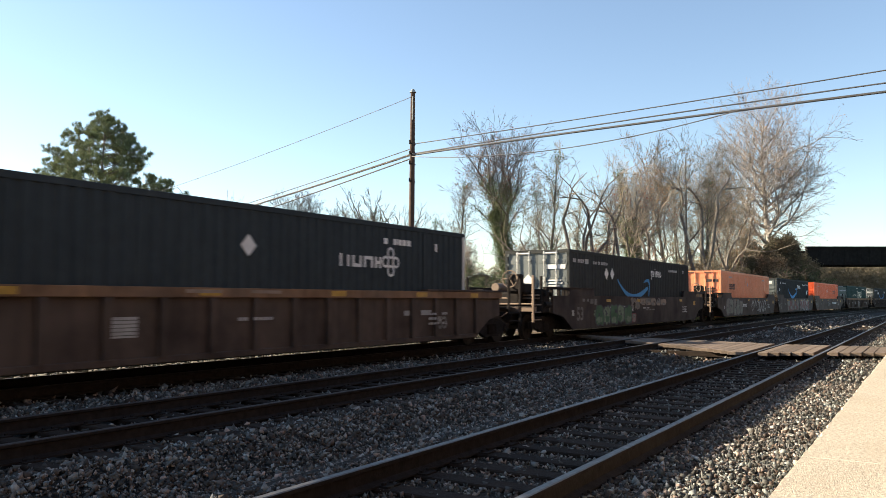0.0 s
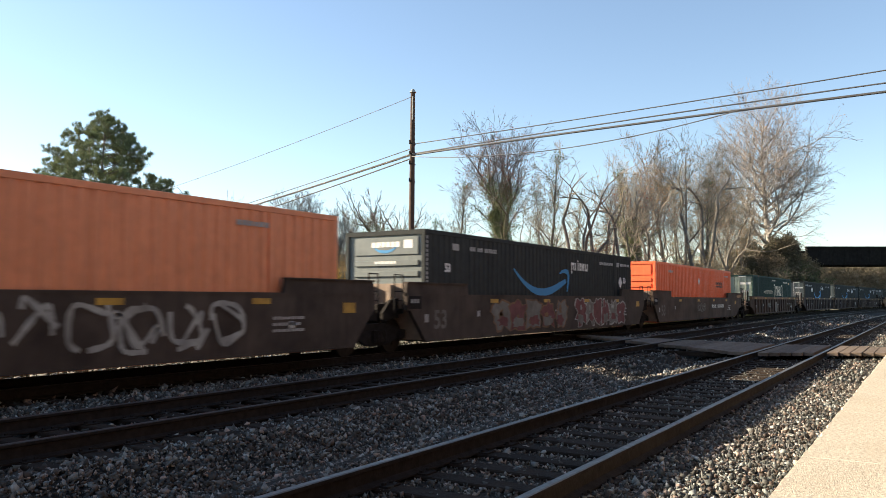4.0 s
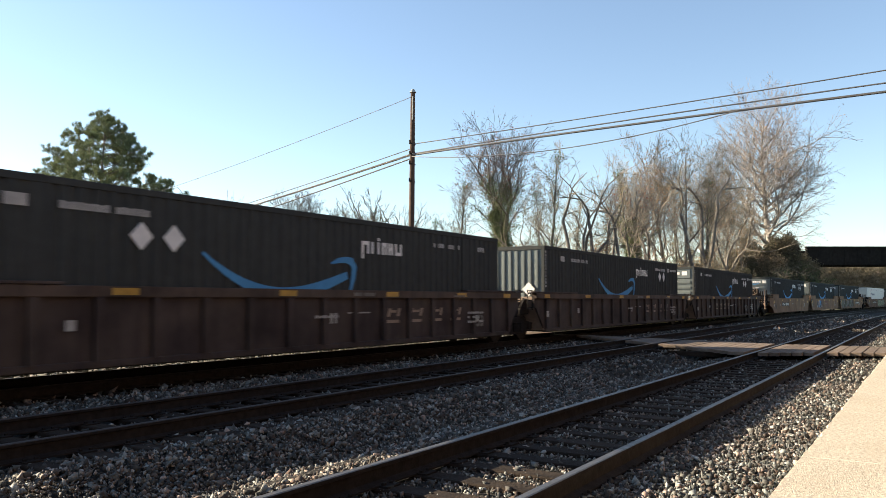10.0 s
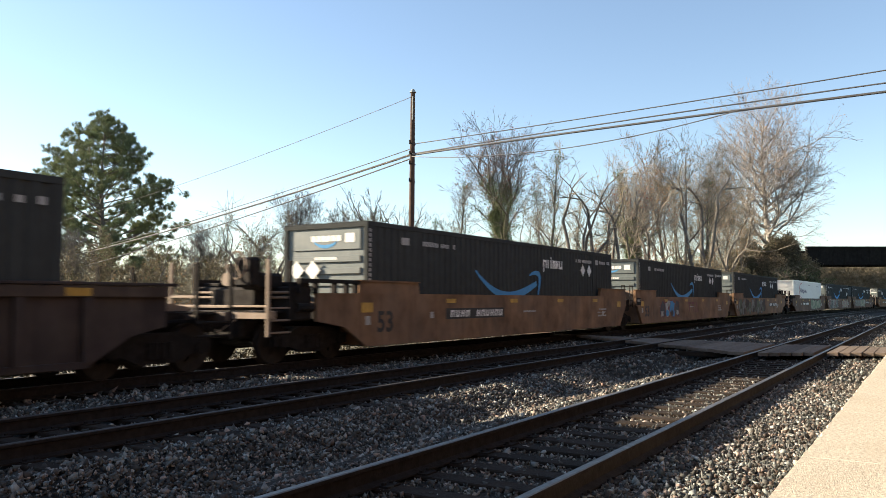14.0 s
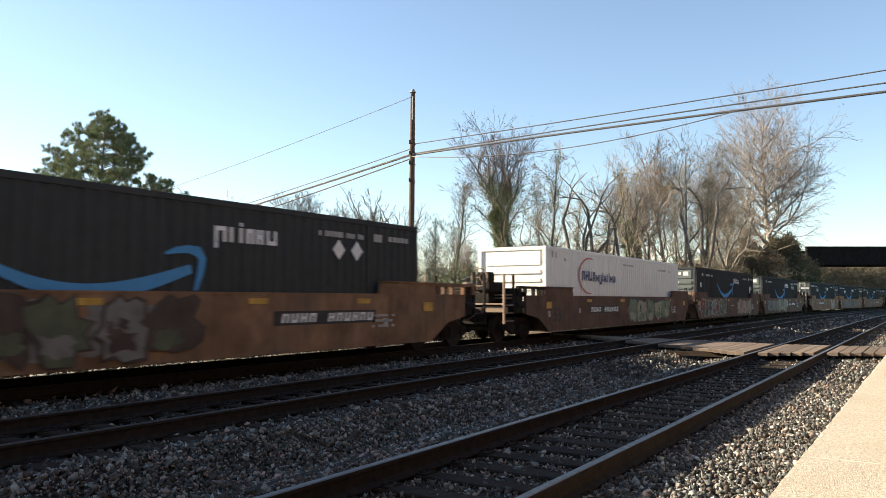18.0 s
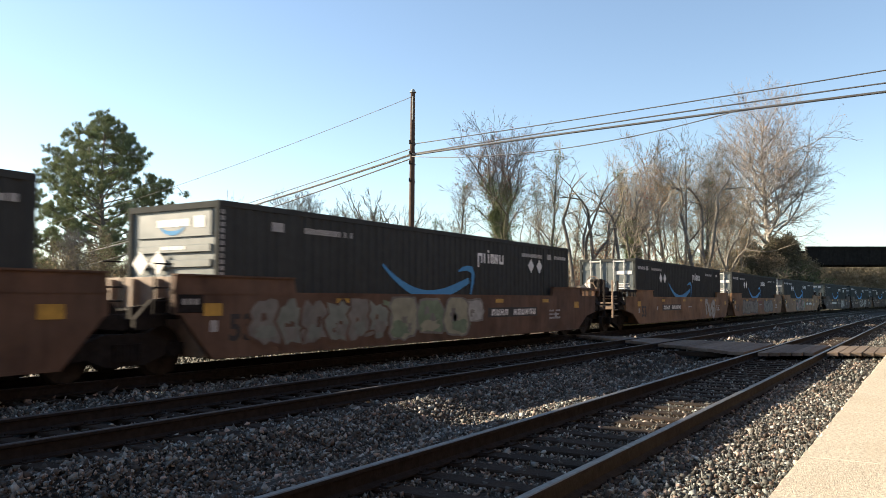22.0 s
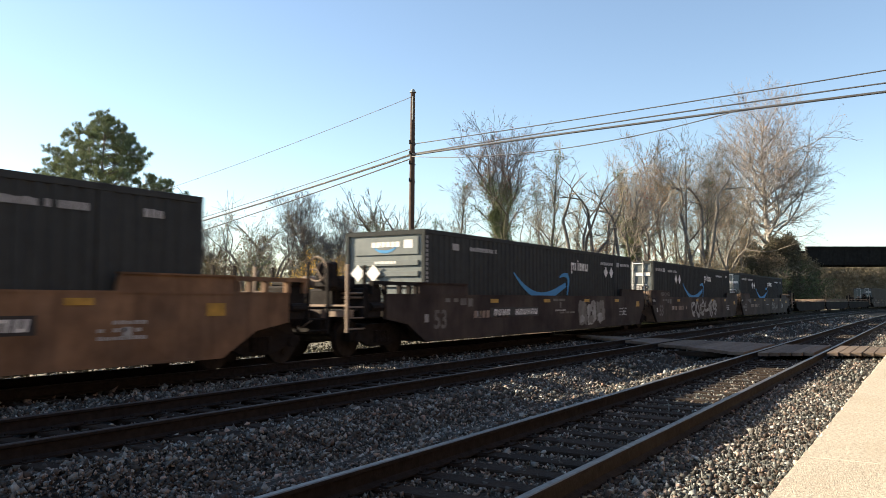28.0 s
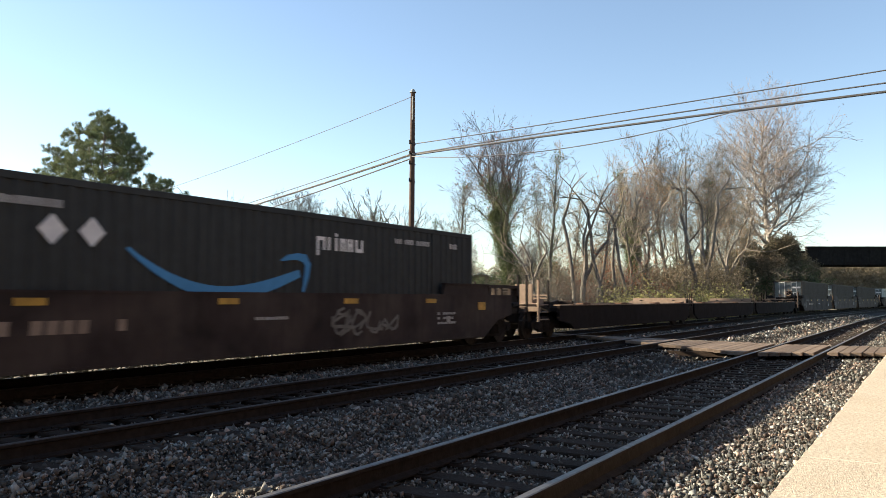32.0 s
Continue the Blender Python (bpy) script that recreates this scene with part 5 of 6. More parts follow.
SECOND_CARS = [
    (-141.65, "arrow", False, "smooth", "car_grey", False, False, 16.15, [(3.2, 8.6, 0.35, 1.34, 5, 12, ("ash_paint", "maroon_paint"), "car_tan", 0.3), (9.5, 14.4, 0.32, 1.38, 6, 13, ("maroon_paint", "ash_paint", "maroon_paint"), "chalk_paint", 0.34)]),
    (-121.93, "orange", False, "smooth", "car_umber", False, True, 16.15, [(6.6, 8.4, 0.6, 1.2, 3, 14, "faded_paint", "car_brown", 0.07)]),
    (-98.45, "green", True, "ribbed", "car_umber", True, True, 16.15, [(7.0, 7.85, 0.36, 1.24, 1, 15, ("ash_paint",), "stencil_tan", 0.05), (4.2, 5.2, 0.7, 1.1, 2, 16, "faded_paint", "car_umber", 0.09)]),
    (-74.85, "arrow", True, "ribbed", "car_red", True, False, 16.15, []),
    (-55.39, "arrow", False, "ribbed", "car_red", False, False, 16.15, []),
    (-35.88, "arrow", False, "ribbed", "car_red", False, True, 16.15, [(12.0, 12.9, 0.5, 1.0, 2, 4, "faded_paint", "car_red", 0.08)]),
]
THIRD_CARS = [
    (-12.32, "arrow", False, "smooth", "car_tan", True, False, 16.15, []),
    (7.3, "arrow", False, "smooth", "car_tan", False, False, 16.15, [(2.4, 5.5, 0.45, 1.30, 4, 31, ("slate_paint", "chalk_paint", "blue_mark"), "maroon_paint", 0.25)]),
    (26.92, "arrow", False, "smooth", "car_tan", False, True, 16.15, [(0.4, 8.9, 0.30, 1.40, 9, 35, ("moss_paint", "ash_paint", "car_umber"), "car_grey", 0.4, None, "ash_paint")]),
    (50.81, "white", False, "smooth", "car_rust", True, False, 16.15, [(7.6, 13.6, 0.34, 1.38, 5, 41, ("mint_paint", "pale_paint"), "slate_paint", 0.2, None, "pink_paint")]),
    (70.45, "arrow", False, "smooth", "car_rust", False, False, 16.15, [(0.2, 6.2, 0.34, 1.38, 7, 44, ("maroon_paint", "moss_paint", "slate_paint", "teal_paint"), "chalk_paint", 0.34), (9.5, 13.8, 0.34, 1.30, 5, 47, ("pale_paint", "pink_paint"), "ash_paint", 0.25)]),
]
FOURTH_CARS = [
    (90.0, "arrow", False, "smooth", "car_rust", False, True, 16.15, [(0.6, 4.9, 0.36, 1.36, 6, 52, ("ash_paint", "teal_paint"), "car_rust", 0.3, None, "ash_paint"), (4.9, 8.6, 0.32, 1.38, 3, 53, ("pale_paint", "mint_paint"), "ash_paint", 0.15, None, "mint_paint"), (8.3, 9.4, 0.7, 1.36, 1, 54, ("chalk_paint",), "ash_paint", 0.1)]),
    (113.61, "arrow", True, "smooth", "car_tan", True, False, 16.15, [(11.2, 13.6, 0.34, 1.38, 3, 55, "chalk_paint", "faded_paint", 0.22)]),
    (133.12, "arrow", True, "smooth", "car_tan", False, False, 16.15, [(2.0, 6.9, 0.32, 1.32, 6, 61, ("ash_paint",), "slate_paint", 0.22), (9.4, 12.8, 0.36, 1.32, 5, 63, ("ash_paint",), "slate_paint", 0.22)]),
]
FIFTH_CARS = [
    (152.7, "arrow", True, "smooth", "car_tan", False, True, 16.15, [(4.4, 8.5, 0.30, 1.40, 4, 65, ("car_umber", "ash_paint"), "black_mark", 0.08, "pink_paint"), (8.4, 9.15, 0.55, 1.15, 1, 66, ("mint_paint",), "mint_paint", 0.06)]),
    (176.03, "arrow", False, "smooth", "car_brown", True, False, 16.15, [(9.6, 12.3, 0.36, 1.32, 3, 71, ("ash_paint", "chalk_paint"), "car_brown", 0.25)]),
    (195.43, "arrow", True, "smooth", "car_brown", False, False, 16.15, [(5.7, 11.4, 0.32, 1.40, 6, 73, "chalk_paint", "car_brown", 0.13), (0.3, 1.8, 1.47, 1.68, 3, 74, "faded_paint", "car_brown", 0.03)]),
    (215.03, "arrow", True, "smooth", "car_brown", False, True, 16.15, [(9.8, 12.2, 0.5, 1.2, 4, 75, "faded_paint", "car_brown", 0.07)]),
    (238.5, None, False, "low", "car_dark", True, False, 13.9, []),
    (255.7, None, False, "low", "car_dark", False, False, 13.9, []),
]
SIXTH_CARS = [
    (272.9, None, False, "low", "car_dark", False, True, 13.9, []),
    (294.2, "dusty", True, "smooth", "car_brown", True, False, 16.15, []),
    (313.7, "dusty", True, "smooth", "car_grey", False, False, 16.15, []),
    (333.2, "dusty", True, "smooth", "car_grey", False, True, 16.15, []),
    (356.8, "grey", True, "smooth", "car_brown", True, False, 16.15, []),
    (376.3, "grey", True, "smooth", "car_brown", False, True, 16.15, []),
]
UNITS = LEADING_CARS + SECOND_CARS + THIRD_CARS + FOURTH_CARS + FIFTH_CARS + SIXTH_CARS
BOARD = {-185.03: 3.27, -161.26: 3.3, -121.93: 9.9, -12.32: 3.2, 26.92: 11.0, 50.81: 3.4, 90.0: 9.9, 113.61: 3.3, 152.7: 9.9, 176.03: 3.2}
ROLLING = []


def build_train():
    for i, (lead, load, doors, style, color, ca, cb, length, graffiti) in enumerate(UNITS):
        car = build_car(style, color, length, ca, cb, i * 7 - 4 + ((i + 1) % 2), BOARD.get(lead, 0), graffiti)
        ROLLING.append((car, lead, length))
        if load:
            ROLLING.append((build_container(load, doors, i * 5 - 5, {-55.39: "ribbed", 70.45: "bare", -141.65: "bare"}.get(lead, "")), lead, length))


def car_pose(front, length):
    a, b = on_line(front, FAR, 0.03), on_line(front + length, FAR, 0.03)
    return Matrix.Translation(a) @ Matrix.Rotation(math.atan2(b.y - a.y, b.x - a.x), 4, "Z")


def motions():
    for thing, lead, length in ROLLING:
        walk(thing, [(t, car_pose(lead + HALFWAY - travel(t), length)) for t in range(0, 33)])
    turns = [(k / 30, math.degrees(travel(k / 30) / 0.42)) for k in range(0, 961)]
    for wheel, dx in WHEELS:
        walk(wheel, [(t, Matrix.Translation((dx, 0, 0.42)) @ Matrix.Rotation(-radians(a), 4, "Y")) for t, a in turns])


# ---- where things stand behind the line: bearing (tangent across the view) and depth from the platform's end ----
def spot(across, depth, z=-0.76):
    f, r = Vector((math.sin(YAW), math.cos(YAW), 0)), Vector((math.cos(YAW), -math.sin(YAW), 0))
    p = f * depth + r * (across * depth)
    return Vector((p.x, p.y, z))


# ---- trees ----
def limb(verts, faces, pts, radii, sides):
    base = len(verts)
    for i, p in enumerate(pts):
        d = (pts[min(i + 1, len(pts) - 1)] - pts[max(i - 1, 0)]).normalized()
        u = d.cross(Vector((0.31, 0.87, 0.39))).normalized()
        v = d.cross(u)
        for k in range(sides):
            a = 6.2832 * k / sides
            verts.append(p + (u * math.cos(a) + v * math.sin(a)) * radii[i])
    for i in range(len(pts) - 1):
        for k in range(sides):
            j = (k + 1) % sides
            faces.append((base + i * sides + k, base + i * sides + j, base + (i + 1) * sides + j, base + (i + 1) * sides + k))


def twist(d, angle, rnd):
    """A way that leaves d by that angle, on a random side."""
    side = d.orthogonal().normalized()
    side.rotate(Matrix.Rotation(rnd.uniform(0, 6.2832), 3, d))
    return (d * math.cos(angle) + side * math.sin(angle)).normalized()


def limb_line(rnd, start, way, length, n, wander, lift):
    pts, d = [start.copy()], way.normalized()
    for i in range(n):
        d = (d + Vector((rnd.gauss(0, wander), rnd.gauss(0, wander), rnd.gauss(0, wander * 0.7) + lift))).normalized()
        pts.append(pts[-1] + d * (length / n))
    return pts


def grow(rnd, wood, twigs, tips, start, way, length, radius, kids, thin, lift=0.02, bend=0.19):
    """A limb and, along it, its smaller limbs; kids: how many at each further level."""
    n = 5 if len(kids) > 1 else 3 if kids else 2
    pts = limb_line(rnd, start, way, length, n, bend, lift)
    radii = [max(radius * (1 - 0.8 * k / n), thin * 0.6) for k in range(n + 1)]
    heavy = radius > thin * 2.6
    limb(*(wood if heavy else twigs), pts, radii, 5 if heavy else 3)
    if not kids:
        tips.append(pts[-1])
        return
    for k in range(kids[0]):
        u = 0.18 + 0.82 * (k + rnd.random()) / kids[0]
        i = min(int(u * n), n - 1)
        q = pts[i].lerp(pts[i + 1], min(u * n - i, 1.0))
        d = (pts[i + 1] - pts[i]).normalized()
        grow(rnd, wood, twigs, tips, q, twist(d, rnd.uniform(0.5, 1.2), rnd), length * rnd.uniform(0.34, 0.56) * (1.15 - 0.5 * u), max(radii[i] * 0.62, thin), kids[1:], thin, lift, bend)


def leaf_cards(rnd, places, count, scatter, size):
    """Small separate leaves, each a bent pair of triangles."""
    verts, faces = [], []
    for p in places:
        for _ in range(count):
            c = p + Vector((rnd.gauss(0, scatter), rnd.gauss(0, scatter), rnd.gauss(0, scatter)))
            a = Vector((rnd.gauss(0, 1), rnd.gauss(0, 1), rnd.gauss(0, 1))).normalized() * size * rnd.uniform(0.6, 1.3)
            b = a.orthogonal().normalized() * a.length * 0.6
            b.rotate(Matrix.Rotation(rnd.uniform(0, 6.28), 3, a.normalized()))
            n = len(verts)
            verts += [c - a, c + b * 0.8 + a.cross(b).normalized() * size * 0.2, c + a, c - b * 0.8 + a.cross(b).normalized() * size * 0.2]
            faces += [(n, n + 1, n + 2), (n, n + 2, n + 3)]
    return verts, faces


def branch(rnd, wood, twigs, tips, start, way, length, radius, level, k):
    """A crooked limb that forks at its end and throws side shoots; k: spread, wander, lift, shoots, thin, fork."""
    n = 4 if level > 1 else 3 if level else 2
    pts = limb_line(rnd, start, way, length, n, k["wander"], k["lift"])
    end = max(radius * 0.74, k["thin"] * 0.6)
    radii = [radius + (end - radius) * i / n for i in range(n + 1)]
    limb(*(wood if radius > k["heavy"] else twigs), pts, radii, 6 if radius > 0.07 else 4 if radius > k["heavy"] else 3)
    if level <= 0:
        tips.append(pts[-1])
        return
    for i in range(1, n):
        if rnd.random() < k["shoots"]:
            d = (pts[i + 1] - pts[i]).normalized()
            branch(rnd, wood, twigs, tips, pts[i], twist(d, rnd.uniform(0.5, 1.15), rnd), length * rnd.uniform(0.45, 0.75), max(radii[i] * 0.42, k["thin"]), level - 2, k)
    d = (pts[-1] - pts[-2]).normalized()
    for c in range(3 if rnd.random() < k["fork"] else 2):
        a = rnd.uniform(0.08, 0.3) if c == 0 else rnd.uniform(0.5, 1.0)
        branch(rnd, wood, twigs, tips, pts[-1], twist(d, a * k["spread"] / 0.6, rnd), length * rnd.uniform(0.68, 0.92) * (1.0 if c == 0 else 0.92), max(end * (0.80 if c == 0 else rnd.uniform(0.5, 0.7)), k["thin"]), level - 1, k)


def bare_tree(seed, height, label, bark="bark", twig="twig", levels=6, leaders=3, first=0.34, spread=0.6, wander=0.13, lift=0.05, shoots=0.55, fork=0.3, thick=0.013, thin=0.012, open_angle=0.45, climb=0, ivy=0.0, ivy_to=0.6, leaves=None, leaf_n=0.3, lean=0.0, leaf_size=0.07):
    """A trunk that divides into leaders, each forking over and over into crooked limbs and twigs; climb: limbs along a through-going stem."""
    rnd = random.Random(seed)
    tree = tagged(new("tree"), label, "tree", group="bare trees behind the line")
    wood, twigs, tips = ([], []), ([], []), []
    k = dict(spread=spread, wander=wander, lift=lift, shoots=shoots, thin=thin, fork=fork, heavy=0.034)
    n = 8
    tall = height * (0.9 if climb else first)
    pts = limb_line(rnd, Vector((0, 0, -0.3)), Vector((lean, lean * 0.4, 1)), tall, n, 0.06, 0.04)
    r0 = height * thick
    radii = [r0 * (1 + 0.35 * max(0, 1 - i)) * (1 - (0.85 if climb else 0.25) * i / n) for i in range(n + 1)]
    limb(*wood, pts, radii, 9)
    stem = len(wood[0])
    for c in range(climb):
        u = first + (0.98 - first) * (c + rnd.random() * 0.9) / climb
        i = min(int(u * n), n - 1)
        q = pts[i].lerp(pts[i + 1], u * n - i)
        w = (u - first) / (1 - first)
        a, az = open_angle * (1.25 - 0.6 * w) + rnd.gauss(0, 0.1), c * 2.39996 + rnd.uniform(-0.5, 0.5)
        reach = height * 0.15 * spread / 0.6 * (1.05 - 0.6 * w) * rnd.uniform(0.75, 1.2)
        branch(rnd, wood, twigs, tips, q, Vector((math.sin(a) * math.cos(az), math.sin(a) * math.sin(az), math.cos(a))), reach, max(radii[i] * rnd.uniform(0.48, 0.65), thin * 2.5), levels - (2 if w > 0.6 else 1), k)
    for c in range(0 if climb else leaders):
        az = 6.2832 * c / leaders + rnd.uniform(-0.5, 0.5)
        a = open_angle * rnd.uniform(0.6, 1.2) if leaders > 1 else 0.05
        branch(rnd, wood, twigs, tips, pts[-1 - (c % 3)], Vector((math.sin(a) * math.cos(az), math.sin(a) * math.sin(az), math.cos(a))), height * (1 - first) * 0.3 * rnd.uniform(0.85, 1.15), radii[-1] * (0.72 if leaders > 1 else 0.95), levels, k)
    scale = height / max(v.z for v in (*wood[0], *twigs[0]))
    for v in (*wood[0], *twigs[0]):
        v *= scale
    put("trunk", raw("trunk", *wood, bark), bark, tree)
    put("crown", raw("crown", *twigs, twig), twig, tree)
    if ivy:
        low = [i for i in range(len(wood[0]) - 9) if wood[0][i].z < height * ivy_to]
        spots = []
        for _ in range(int(ivy * 110)):
            i = rnd.choice(low) if rnd.random() < 0.2 else rnd.randrange(stem)
            p = wood[0][i] if i >= stem else wood[0][i].lerp(wood[0][i + 9 if i + 9 < stem else i], rnd.random())
            spots.append(p + Vector((rnd.gauss(0, 0.12), rnd.gauss(0, 0.12), rnd.gauss(0, 0.15))))
        put("ivy", raw("ivy", *leaf_cards(rnd, spots, 14, 0.24, 0.06), "ivy"), "ivy", tree, "green ivy wrapped round the trunk")
    if leaves:
        some = [p * scale for p in tips if rnd.random() < leaf_n]
        put("foliage", raw("foliage", *leaf_cards(rnd, some, 3, 0.22, leaf_size), leaves), leaves, tree, "sparse dry autumn leaves")
    return tree


def pine_tree(seed, height):
    rnd = random.Random(seed)
    tree = tagged(new("pine_tree"), "broad green pine tree with a dense rounded crown", "tree")
    wood = ([], [])
    pts = [Vector((math.sin(i * 0.7) * 0.12, math.cos(i * 0.9) * 0.12, -0.3 + i * (height - 0.5) / 10)) for i in range(11)]
    limb(*wood, pts, [0.26 * (1 - 0.09 * i) for i in range(11)], 9)
    spots = []
    for k in range(112):
        u = 0.10 + 0.89 * (k / 112) ** 0.9
        p = pts[min(int(u * 10), 9)].lerp(pts[min(int(u * 10) + 1, 10)], u * 10 % 1)
        az = k * 2.39996 + rnd.uniform(-0.4, 0.4)
        slope = rnd.uniform(0.05, 0.4) + 0.5 * u * (1.2 - u)
        reach = min(1.03 * (height + 0.1 - p.z) / (1 + 0.95 * slope), 5.6) * rnd.uniform(0.66, 1.06) * 0.96
        d = Vector((math.cos(az), math.sin(az), slope - 0.12)).normalized()
        line, r = [p.copy()], [0.075 * (1 - u) + 0.018]
        for j in range(5):
            d = (d + Vector((rnd.gauss(0, 0.09), rnd.gauss(0, 0.09), 0.05))).normalized()
            line.append(line[-1] + d * reach * math.hypot(1, slope) / 5)
            r.append(r[0] * (1 - 0.17 * (j + 1)))
        limb(*wood, line, r, 5)
        for j in range(max(3, int(reach * 2.6))):
            w = min(1.0, 0.48 + 0.52 * (j + rnd.random()) / max(3, int(reach * 2.6)))
            i = min(int(w * 5), 4)
            q = line[i].lerp(line[i + 1], w * 5 - i)
            e = Vector((rnd.gauss(0, 1), rnd.gauss(0, 1), rnd.gauss(0.5, 0.5))).normalized() * rnd.uniform(0.15, 0.7)
            limb(*wood, [q, q + e * 0.6, q + e], [0.016, 0.012, 0.008], 3)
            for _ in range(6):
                g = Vector((rnd.gauss(0, 0.13), rnd.gauss(0, 0.13), rnd.gauss(0.04, 0.09)))
                spots.append((q + e + g, (g + Vector((0, 0, 0.12))).normalized()))
    put("trunk", raw("trunk", *wood, "bark"), "bark", tree)
    verts, faces = [], []
    for c, d in spots:
        for _ in range(42):
            w = (d * rnd.uniform(0.2, 1.2) + Vector((rnd.gauss(0, 0.6), rnd.gauss(0, 0.6), rnd.gauss(0.15, 0.5)))).normalized()
            ln = rnd.uniform(0.12, 0.23)
            o = c + Vector((rnd.gauss(0, 0.05), rnd.gauss(0, 0.05), rnd.gauss(0, 0.05)))
            sd = w.orthogonal().normalized() * 0.012
            m = len(verts)
            verts += [o - sd, o + sd, o + w * ln]
            faces.append((m, m + 1, m + 2))
    put("crown", raw("crown", verts, faces, "needle"), "needle", tree, "clumps of green needles")
    return tree


def shrub(seed, height, width, leaf, label, stems=40, leaf_count=5, leaf_size=0.07, bare=0.4, twig="twig", stem=0.026):
    rnd = random.Random(seed)
    thing = tagged(new("shrub"), label, "shrub", group="brush along the line")
    wood, twigs, tips = ([], []), ([], []), []
    for _ in range(stems):
        a, q = rnd.uniform(0, 6.28), width * 0.45 * rnd.random() ** 0.5
        way = Vector((math.cos(a) * 0.4 + rnd.gauss(0, 0.28), math.sin(a) * 0.4 + rnd.gauss(0, 0.28), 1))
        grow(rnd, wood, twigs, tips, Vector((math.cos(a) * q, math.sin(a) * q, -0.2)), way, height * rnd.uniform(0.4, 0.95), stem, (6, 4), 0.010, -0.02, 0.2)
    put("framework", raw("framework", *wood, "bark"), "bark", thing)
    put("crown", raw("crown", *twigs, twig), twig, thing)
    if leaf:
        some = [p for p in tips if rnd.random() > bare]
        put("foliage", raw("leaves", *leaf_cards(rnd, some, leaf_count, 0.2, leaf_size), leaf), leaf, thing)
    return thing


def at(thing, across, depth, size=1.0, turn=0.0):
    p = spot(across, depth)
    thing.matrix_basis = pose(*p, 0, 0, turn)
    thing.scale = (size, size, size)
    return thing


def again(thing, across, depth, size=1.0, turn=0.0, label=""):
    c = copy_thing(thing, pose(*spot(across, depth), 0, 0, turn))
    c.scale = (size, size, size)
    if label:
        c["label"] = label
    return c


def far_woods():
    """Distant bare woods, a haze of trunks and twigs."""
    rnd = random.Random(77)
    wood, twigs, tips = ([], []), ([], []), []
    for across, depth, h in [(rnd.uniform(-0.62, 0.62), rnd.uniform(95, 150), rnd.uniform(7, 12)) for _ in range(80)] + [(rnd.uniform(0.46, 0.75), rnd.uniform(190, 240), rnd.uniform(9, 15)) for _ in range(60)]:
        if spot(across, depth).y < 24 and depth < 160:
            continue
        base = spot(across, depth)
        trunk = limb_line(rnd, base, Vector((rnd.gauss(0, 0.06), rnd.gauss(0, 0.06), 1)), h, 5, 0.05, 0.03)
        limb(*wood, trunk, [h * 0.012 * (1 - 0.17 * k) for k in range(6)], 5)
        for k in range(11):
            u = 0.3 + 0.7 * k / 11
            q = trunk[min(int(u * 5), 4)].lerp(trunk[min(int(u * 5) + 1, 5)], u * 5 % 1)
            grow(rnd, wood, twigs, tips, q, twist(Vector((0, 0, 1)), rnd.uniform(0.4, 0.95), rnd), h * rnd.uniform(0.2, 0.34), h * 0.004, (5, 4), 0.022)
    o = new("far_woods", raw("far_woods", wood[0], wood[1], "bark"))
    tagged(o, "distant bare grey-brown woods beyond the railway", "woods", kind="stuff")
    t = put("crown", raw("twigs", *twigs, "twig"), "twig", o)
    some = [p for p in tips if rnd.random() < 0.22]
    put("foliage", raw("leaves", *leaf_cards(rnd, some, 2, 0.3, 0.16), "leaf_brown"), "leaf_brown", o)
    tagged(t, kind="stuff")


def undergrowth(seed, material, rows, label):
    """Matted brush too dense to tell apart; rows: bearings from, to, depths, height, clumps, leaf size."""
    rnd = random.Random(seed)
    verts, faces = [], []
    for a0, a1, d0, d1, high, count, size in rows:
        spots = []
        for _ in range(count):
            a = rnd.uniform(a0, a1)
            crest = high * (0.55 + 0.45 * noise.noise(Vector((a * 22, seed, 0.3))) + 0.25 * noise.noise(Vector((a * 70, seed, 1.3))))
            p = spot(a, rnd.uniform(d0, d1))
            if p.y + 0.5 * BEND * max(p.x - BEND_AT, 0) ** 2 < 16.5:
                continue
            if high < 0:
                crest = -high * (0.92 + 0.3 * noise.noise(Vector((a * 60, seed, 2.1))))
            p.z += max(0.2, crest) * rnd.random() ** 0.8
            spots.append(p)
        v, f = leaf_cards(rnd, spots, 9, size * 2.2, size)
        faces += [tuple(i + len(verts) for i in q) for q in f]
        verts += v
    tagged(new("undergrowth", raw("undergrowth", verts, faces, material)), label, "brush", kind="stuff")


def build_shade_weeds():
    """A ragged strip of dark weeds added along the foot of the ballast, past the far track, to darken the gap under the
    cars.
    """
    rnd = random.Random(61)
    spots = []
    for _ in range(4200):
        x = -2 + 72 * rnd.random() ** 1.3
        p = on_line(x, 17.1 + rnd.uniform(-0.5, 0.7), -0.74)
        p.z += 0.74 * rnd.random() * (0.7 + 0.5 * noise.noise(Vector((x * 0.7, 4.0, 0.0))))
        spots.append(p)
    tagged(new("weeds", raw("weeds", *leaf_cards(rnd, spots, 7, 0.09, 0.06), "weed")), "dark weeds added by the far track to darken under the cars", "weeds", kind="stuff")


